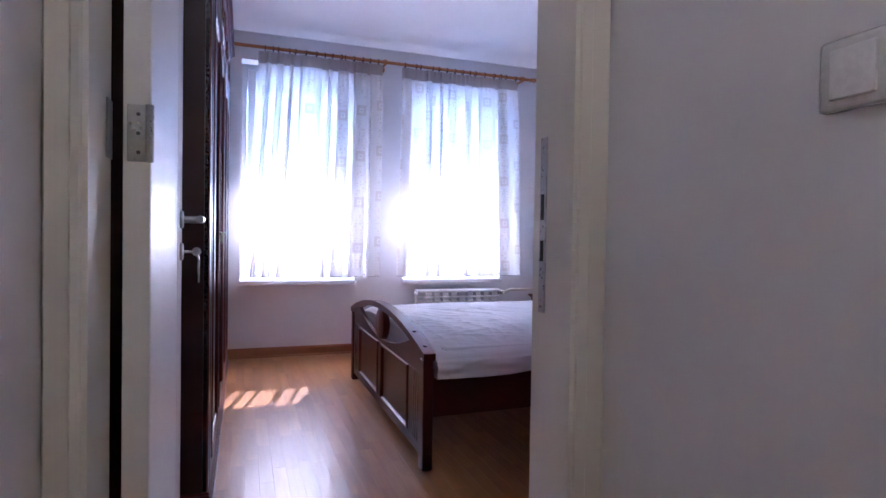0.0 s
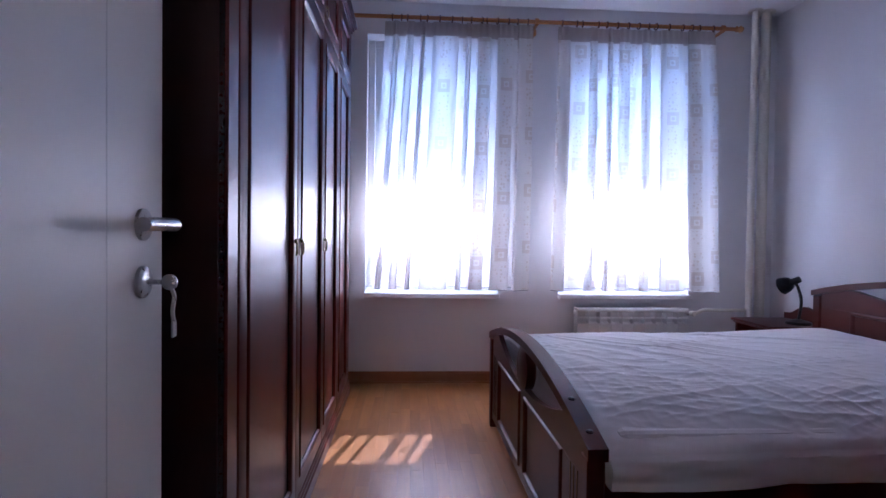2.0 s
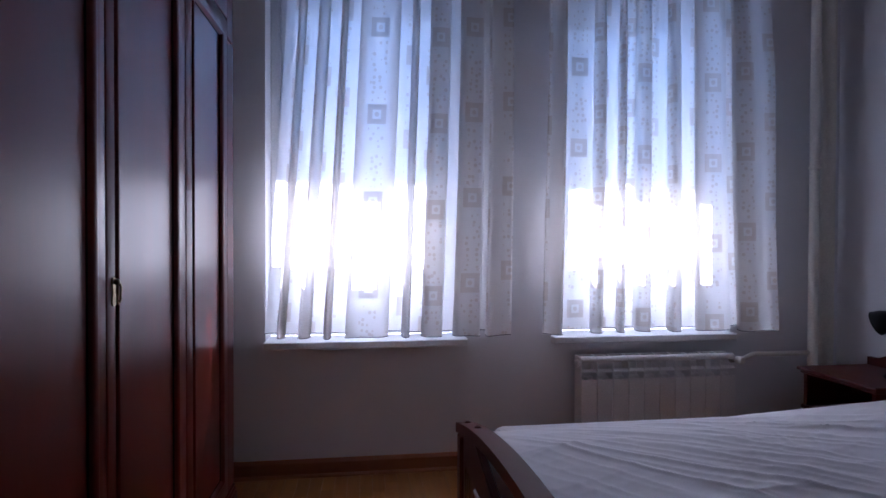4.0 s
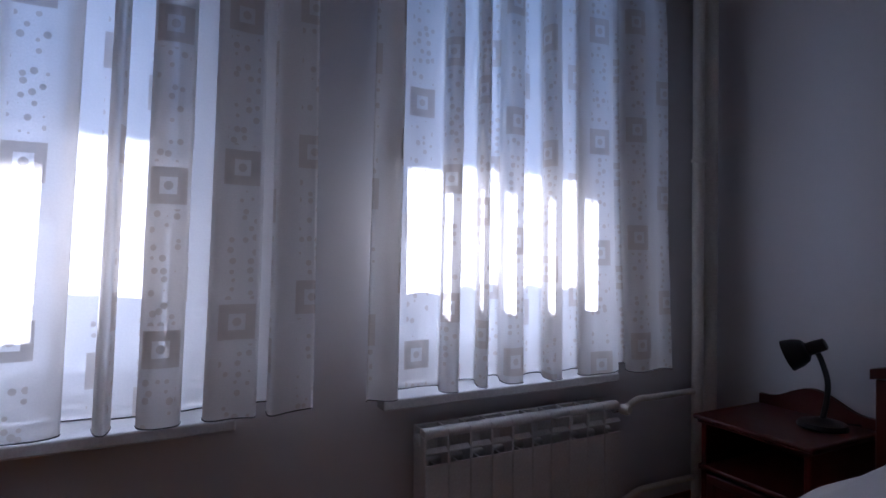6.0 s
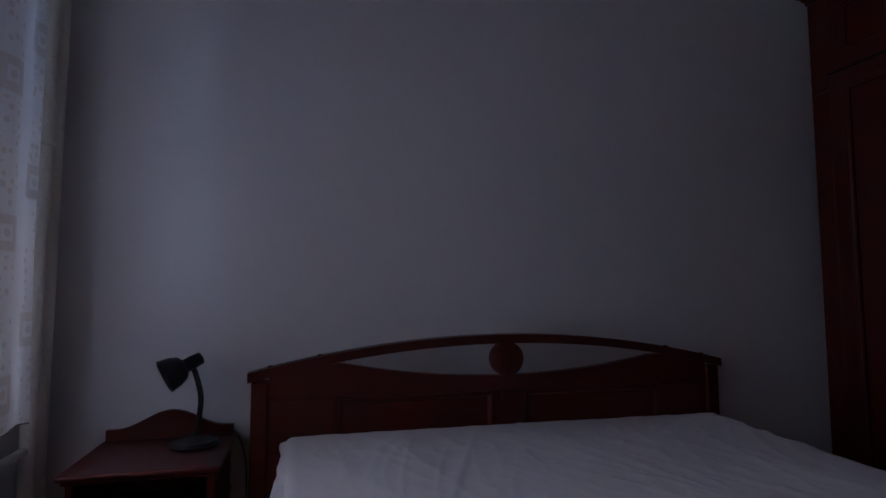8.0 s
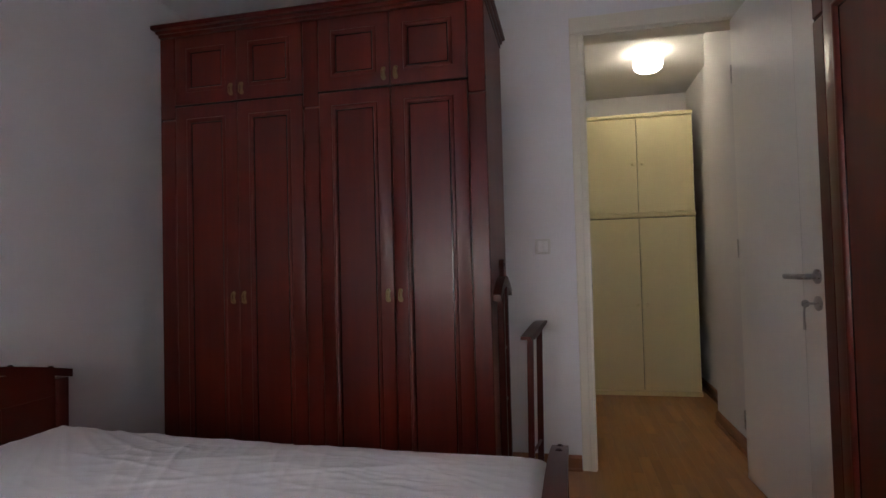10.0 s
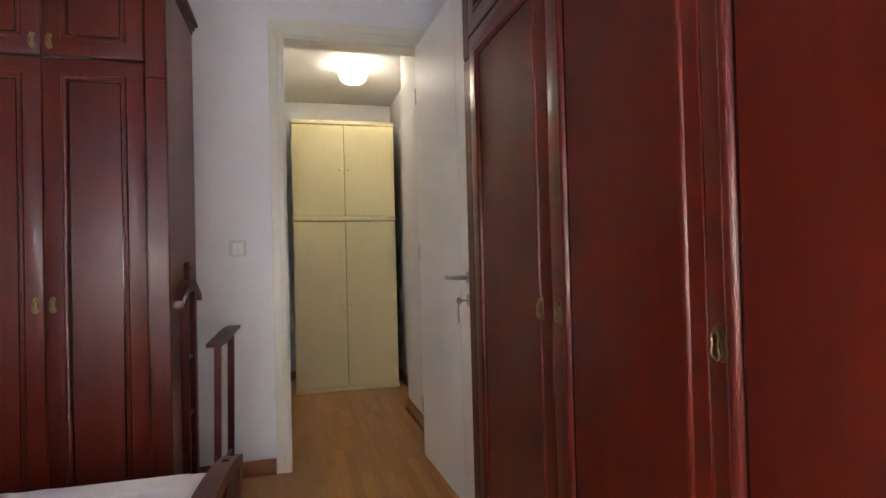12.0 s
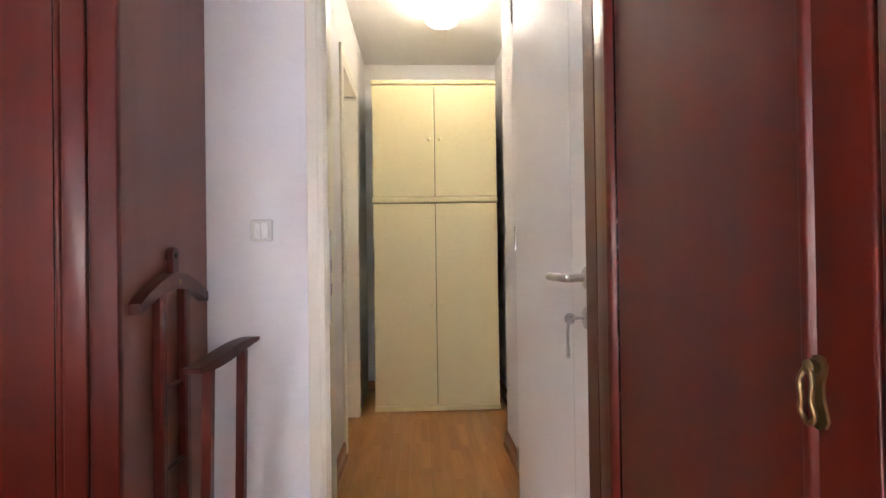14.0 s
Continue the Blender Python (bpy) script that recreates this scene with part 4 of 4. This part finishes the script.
part("collar", lathe([(0.031, 0), (0.055, 0.002), (0.055, 0.010), (0.033, 0.012)], 20, None, pose(2.474, 3.487, H - 0.012)), M_PIPE, p2)

# ---- curtains ----
ROD_Y, ROD_Z = 3.405, 2.345
rod = thing("curtain_rod", pose(0, 0, 0), "long light wooden curtain rod over both windows", "curtain rod")
part("pole", tube([(-0.330, ROD_Y, ROD_Z), (2.215, ROD_Y, ROD_Z)], 0.0125, 14), M_ROD, rod, "", True)
for xx, dx in ((2.215, 1),):
    part("finial", lathe([(0.0125, 0), (0.020, 0.006), (0.014, 0.016), (0.022, 0.030), (0.016, 0.046), (0.004, 0.052)], 16, None, pose(xx, ROD_Y, ROD_Z, 0, 90, 0)), M_ROD, rod, "", True)
for xx in (0.905, 2.130):
    bm = tube([(xx, ROD_Y, ROD_Z - 0.016), (xx, YW, ROD_Z - 0.016)], 0.010, 10)
    lathe([(0.032, 0), (0.032, 0.010), (0.022, 0.018)], 18, bm, pose(xx, YW, ROD_Z - 0.016, 90, 0, 0))
    lathe([(0.021, -0.011), (0.021, 0.011), (0.014, 0.011), (0.014, -0.011)], 16, bm, pose(xx, ROD_Y, ROD_Z, 0, 90, 0))
    part("bracket", bm, M_ROD, rod)


def ring_bm(r, t):
    q = bmesh.new()
    N, K = 16, 6
    rr = [[q.verts.new(((r + t * math.cos(2 * math.pi * k / K)) * math.sin(2 * math.pi * i / N) * 0 + t * math.sin(2 * math.pi * k / K), (r + t * math.cos(2 * math.pi * k / K)) * math.cos(2 * math.pi * i / N), (r + t * math.cos(2 * math.pi * k / K)) * math.sin(2 * math.pi * i / N))) for k in range(K)] for i in range(N)]
    for i in range(N):
        for k in range(K):
            q.faces.new((rr[i][k], rr[i][(k + 1) % K], rr[(i + 1) % N][(k + 1) % K], rr[(i + 1) % N][k]))
    return q


RING = mesh_of(ring_bm(0.0190, 0.0038), M_RING, True, "ring")


def curtain(tx0, tx1, bx0, bx1, zb, seed, fronts, anchor, label):
    """Sheer cloth in overlapping folds. fronts: (x0, x1) of the folds that stand towards the room, at the hem;
    between them the cloth lies back towards the glass. anchor: the fold whose middle carries a column of squares."""
    c = thing("curtain", pose(0, 0, 0), label, "curtain", "curtains of the bedroom")
    rnd = random.Random(seed)
    zt = ROD_Z - 0.022
    back, front = 0.046, -0.036
    line = [(bx0, back if fronts[0][0] > bx0 + 0.02 else front, 0)]
    mids = []
    for x0, x1 in fronts:
        o = min(0.050, rnd.uniform(0.20, 0.50) * (x1 - x0))
        d = rnd.uniform(-0.012, 0.012)
        if x0 > bx0 + 0.02:
            if x0 + o * 0.4 - line[-1][0] > 0.09:
                line.append(((line[-1][0] + x0) / 2, back + rnd.uniform(-0.018, 0.006), 0))
            line += [(x0 + o * 0.8, back - 0.004, 0), (x0 + o * 0.6, 0.012, 0), (x0 + 0.002, -0.010, 0)]
        line += [(x0 + 0.010, front + d, 0), ((x0 + x1) / 2, front + d - 0.006, 0), (x1 - 0.010, front + d, 0)]
        mids.append((x0 + x1) / 2)
        if x1 < bx1 - 0.02:
            line += [(x1 - 0.002, -0.010, 0), (x1 - o * 0.6, 0.014, 0), (x1 - o * 0.8, back - 0.004, 0)]
    if bx1 - line[-1][0] > 0.01:
        line.append((bx1, back if fronts[-1][1] < bx1 - 0.02 else front, 0))
    curve = bend(line, 8)
    for p0 in curve:
        p0.y += 0.020 * noise.noise(Vector((p0.x * 13.0 + p0.y * 9.0, seed * 1.7, 3.0)))
    run = [0.0]
    for p0, p1 in zip(curve, curve[1:]):
        run.append(run[-1] + (p1 - p0).length)
    at = min(range(len(curve)), key=lambda i: abs(curve[i].x - mids[anchor]) + 5 * max(0.0, curve[i].y))
    shift = 0.07 - run[at] % 0.14 + 0.14
    n = len(curve) - 1

    def place(i, t):
        # t from the top (0) to the hem (1)
        w = t ** 1.2
        left, right = tx0 + (bx0 - tx0) * w, tx1 + (bx1 - tx1) * w
        x = left + (right - left) * (curve[i].x - bx0) / (bx1 - bx0)
        deep = 0.22 + 0.78 * min(1.0, t / 0.30) ** 0.8
        x += 0.014 * noise.noise(Vector((curve[i].x * 4 + seed, t * 1.3, 0.5))) * t
        y = ROD_Y + 0.010 + curve[i].y * deep + 0.012 * noise.noise(Vector((curve[i].x * 6, t * 2.0, seed))) * t
        y += 0.004 * math.sin(run[i] * 150.0) * max(0.0, 1 - t / 0.16)
        z = zt - (zt - zb) * t
        if t > 0.97:
            z += 0.010 * noise.noise(Vector((run[i] * 5, 2.0, seed))) + 0.12 * curve[i].y
        return Vector((x, y, z))

    def sheet(t0, t1, rows, material, name, lab, off=0.0):
        q = bmesh.new()
        uvl = q.loops.layers.uv.new("uv")
        grid = []
        for r in range(rows + 1):
            t = t0 + (t1 - t0) * r / rows
            cells = []
            for i in range(n + 1):
                pnt = place(i, t)
                pnt.y -= off
                cells.append((q.verts.new(pnt), run[i] + shift, (1 - t) * (zt - zb)))
            grid.append(cells)
        for a, bb in zip(grid, grid[1:]):
            for i in range(n):
                quad = (a[i], a[i + 1], bb[i + 1], bb[i])
                fc = q.faces.new([g[0] for g in quad])
                for lp_, g in zip(fc.loops, quad):
                    lp_[uvl].uv = (g[1], g[2])
        return part(name, q, material, c, lab, True)

    sheet(0.0, 1.0, 44, M_SHEER, "cloth", "sheer white voile with beige squares and dots")
    sheet(0.0, 0.052, 4, M_HEADER, "header_tape", "gathered header tape", 0.002)
    part("hem", tube([place(i, 1.0) for i in range(n + 1)], 0.0016, 5), M_RUBBER, c, "grey stitched hem")
    k = 15
    for i in range(k):
        x = tx0 + (tx1 - tx0) * (i + 0.5 + rnd.uniform(-0.3, 0.3)) / k
        r = new("ring", RING)
        r.parent = c
        r.matrix_basis = pose(x, ROD_Y, ROD_Z - 0.0035, 0, 0, rnd.uniform(-14, 14))
    return c


curtain(-0.055, 0.885, -0.170, 0.875, 0.640, 3, [(-0.110, -0.068), (-0.020, 0.036), (0.080, 0.116), (0.170, 0.350), (0.402, 0.440), (0.485, 0.580), (0.625, 0.740), (0.765, 0.875)], 3, "sheer white curtain with beige squares hanging over the window")
curtain(1.045, 2.085, 1.020, 2.130, 0.640, 8, [(1.020, 1.110), (1.242, 1.298), (1.372, 1.410), (1.449, 1.525), (1.610, 1.670), (1.740, 1.900), (1.930, 2.130)], 3, "sheer white curtain with beige squares above the radiator")

# ---- valet stand ----
vs_ = thing("valet_stand", pose(0, 0, 0), "mahogany clothes valet with a hanger top beside the wardrobe", "valet stand")
VX = 0.818
for yy in (0.240, 0.405):
    part("upright", box(VX - 0.016, VX + 0.016, yy, yy + 0.034, 0.03, 0.955, 0.007, None, 2), M_MAH, vs_)
ys = [0.100 + 0.465 * i / 24 for i in range(25)]


def hang(y, w):
    k = (y - 0.3325) / 0.2325
    return 1.000 - 0.075 * abs(k) ** 1.7 - w * (0.050 - 0.020 * abs(k))


q = strip([(y, hang(y, 0)) for y in ys], [(y, hang(y, 1)) for y in ys], "x", VX - 0.020, VX + 0.018)
bmesh.ops.bevel(q, geom=[e for e in q.edges if e.calc_face_angle(0) > 1.0], offset=0.007, segments=2, affect="EDGES")
hg = part("hanger", q, M_MAH, vs_, "curved wooden hanger", True)
q = box(VX - 0.011, VX + 0.011, 0.310, 0.359, 0.985, 1.042, 0.005)
lathe([(0.009, -0.011), (0.0245, -0.011), (0.0275, 0.0), (0.0245, 0.011), (0.009, 0.011)], 20, q, pose(VX, 0.3345, 1.052, 0, 90, 0))
part("hook_tab", q, M_MAH, hg)
part("hook_hole", lathe([(0.0095, -0.0122), (0.0095, 0.0122)], 14, None, pose(VX, 0.3345, 1.052, 0, 90, 0)), M_HOLE_SHADE, hg)
part("label_plate", lathe([(0.010, 0), (0.009, 0.001)], 14, None, pose(VX - 0.0225, 0.3325, 0.972, 0, -90, 0)), M_BRASS, hg)
for zz in (0.66, 0.42):
    part("cross_bar", tube([(VX, 0.25, zz), (VX, 0.41, zz)], 0.007, 8), M_MAH, vs_)
# trouser frame in front
for yy in (0.170, 0.385):
    xx = 0.655 + (yy - 0.114) * 0.142
    part("upright", tube([(xx + 0.010, yy + 0.01, 0.03), (xx, yy, 0.735)], 0.020, 4), M_MAH, vs_)
ys = [0.095 + 0.385 * i / 16 for i in range(17)]
q = strip([(y, 0.752 + 0.016 * math.sin(math.pi * (0.5 - (y - 0.095) / 0.385)) + 0.010 * (1 - abs((y - 0.2875) / 0.1925) ** 2)) for y in ys], [(y, 0.738 + 0.018 * math.sin(math.pi * (0.5 - (y - 0.095) / 0.385)) - 0.012 * (1 - abs((y - 0.2875) / 0.1925) ** 2)) for y in ys], "x", -0.026, 0.022)
bmesh.ops.bevel(q, geom=[e for e in q.edges if e.calc_face_angle(0) > 1.0], offset=0.006, segments=2, affect="EDGES")
for vv in q.verts:
    vv.co.x += 0.655 + (vv.co.y - 0.114) * 0.142
part("trouser_bar", q, M_MAH, vs_, "rounded wooden trouser bar", True)
part("cross_bar", tube([(0.668, 0.18, 0.20), (0.700, 0.40, 0.20)], 0.007, 8), M_MAH, vs_)
for yy in (0.195, 0.405):
    part("foot", box(0.640, 0.818, yy - 0.016, yy + 0.016, 0.0, 0.034, 0.006), M_MAH, vs_)

# ---- switches ----
def switch(m, label, rockers):
    s = thing("light_switch", m, label, "light switch")
    part("frame", box(-0.040, 0.040, -0.008, 0, -0.040, 0.040, 0.006, None, 3), M_SWITCH, s)
    w = 0.052 / rockers
    for k in range(rockers):
        part("rocker", box(-0.026 + k * w + 0.0008, -0.026 + (k + 1) * w - 0.0008, -0.0125, -0.0082, -0.028, 0.028, 0.002, None, 2), M_ENAMEL, s)
    return s


switch(pose(0.640, 0.0, 1.140, 0, 0, 180), "white double light switch on the bedroom wall", 2)
switch(pose(HX1, -0.572, 1.128, 0, 0, -90), "white light switch on the hall wall", 1)

# ---- hall cabinet and lamp ----
cab = thing("tall_cabinet", pose(0, 0, 0), "tall cream two-part cabinet with four doors in the hall", "cabinet")
CX0, CX1, CY, CZ = -0.462, 0.380, -1.690, 2.200
part("body", box(CX0 + 0.004, CX1 - 0.004, HYB + 0.02, CY, 0.035, CZ - 0.02), M_CAB, cab)
part("plinth", box(CX0, CX1, HYB + 0.03, CY + 0.022, 0.0, 0.036, 0.006, None, 2), M_CAB, cab)
part("mid_rail", box(CX0, CX1, HYB + 0.03, CY + 0.026, 1.390, 1.425, 0.010, None, 3), M_CAB, cab)
part("cornice", box(CX0, CX1, HYB + 0.02, CY + 0.024, CZ - 0.02, CZ + 0.014, 0.010, None, 3), M_CAB, cab)
xm = (CX0 + CX1) / 2
for z0, z1, kz in ((0.042, 1.384, 0.705), (1.431, 2.174, 1.812)):
    for x0, x1, kx in ((CX0 + 0.008, xm - 0.0022, xm - 0.036), (xm + 0.0022, CX1 - 0.008, xm + 0.036)):
        d = part("door", box(x0, x1, CY + 0.001, CY + 0.019, z0, z1, 0.003, None, 2), M_CAB, cab)
        part("knob", lathe([(0.007, 0), (0.007, 0.008), (0.014, 0.014), (0.014, 0.020), (0.007, 0.025)], 16, None, pose(kx, CY + 0.019, kz, -90, 0, 0)), M_CAB, d, "round cream knob", True)
# dark strips that paint the shade between the doors
for z0, z1 in ((0.044, 1.382), (1.433, 2.172)):
    part("gap", box(xm - 0.0020, xm + 0.0020, CY + 0.0003, CY + 0.0045, z0, z1), M_HOLE_SHADE, cab)
part("gap", box(CX0 + 0.006, CX1 - 0.006, CY - 0.0005, CY + 0.0025, 1.384, 1.390), M_HOLE_SHADE, cab)

lamp = thing("ceiling_lamp", pose(-0.080, -1.19, HH), "lit opal glass ceiling lamp in the hall", "ceiling lamp")
part("base", lathe([(0.065, 0), (0.065, -0.016), (0.055, -0.026)], 28), M_SWITCH, lamp, "white lamp base", True)
part("shade", lathe([(0.055, -0.024), (0.092, -0.032), (0.101, -0.050), (0.101, -0.085), (0.092, -0.115), (0.070, -0.132), (0.02, -0.136)], 32), M_LAMP, lamp, "glowing opal glass shade", True)

# ---- outside ----
struct("ground", box(-400, 400, YW + T, 800, -0.6, -0.45), M_GROUND, "grey paved yard outside the windows", "ground")
# added slab, out of view: its edge sets where sunlight on the curtains ends
OV = YW + 1.20
struct("sun_blocker", box(-3.0, 5.0, YW + T, OV, 1.235 + (OV - 3.42) * 1.04, 1.235 + (OV - 3.42) * 1.04 + 0.18), M_FACADE, "unseen slab added above the windows to cut off the sun", "balcony")
hs = thing("house", pose(0, 0, 0), "pale plastered house across the yard", "house", "", "structure")
HY = 15.0
HZ = 9.4
part("wall", box(-12, 14, HY, HY + 8, -0.45, HZ - 0.1), M_FACADE, hs)
part("roof", box(-12.4, 14.4, HY - 0.35, HY + 8.4, HZ - 0.14, HZ), M_ROOF, hs)
for fx in range(-10, 13, 3):
    for fz in (0.6, 3.6, 6.6):
        wn_ = part("window", box(fx, fx + 1.1, HY - 0.03, HY - 0.001, fz, fz + 1.4, 0.01), M_PVC, hs)
        part("pane", box(fx + 0.08, fx + 1.02, HY - 0.036, HY - 0.031, fz + 0.08, fz + 1.32), M_PANE, wn_)

# ---- parquet ----
PW, PL = 0.053, 0.40
floor = bpy.data.objects["floor"]
PIECE = mesh_of(box(0.0001, PW - 0.0001, 0.0001, PL - 0.0001, -0.012, 0.0, 0.0004), M_PLANK, False, "parquet_strip")
rest = []
count = 0
x = XL
while x < XR - 0.01:
    off = random.uniform(0, PL)
    y = HYB - off
    while y < YW:
        inside = y + PL > (0.0 if (x < -0.55 or x > 0.6) else HYB)
        if inside:
            near = -0.32 < x < 0.60 and -0.6 < y < YW
            fits = y >= HYB and y + PL <= YW
            if near and fits and count < 290:
                ob = new("parquet_strip", PIECE)
                ob.parent = floor
                ob.matrix_basis = pose(x, y, 0)
                count += 1
            else:
                rest.append((x, max(y, HYB), min(y + PL, YW)))
        y += PL
    x += PW
verts, faces = [], []
for x, y0, y1 in rest:
    k = len(verts)
    g = 0.0001
    for z, s in ((0.0, g + 0.0004), (-0.012, g)):
        verts += [(x + s, y0 + s, z), (x + PW - s, y0 + s, z), (x + PW - s, y1 - s, z), (x + s, y1 - s, z)]
    faces += [(k, k + 1, k + 2, k + 3), (k, k + 4, k + 5, k + 1), (k + 1, k + 5, k + 6, k + 2), (k + 2, k + 6, k + 7, k + 3), (k + 3, k + 7, k + 4, k)]
me = bpy.data.meshes.new("parquet_rest")
me.from_pydata(verts, [], faces)
me.materials.append(M_PLANKS)
ob = new("parquet_strips", me)
ob.parent = floor
ob["kind"] = "stuff"
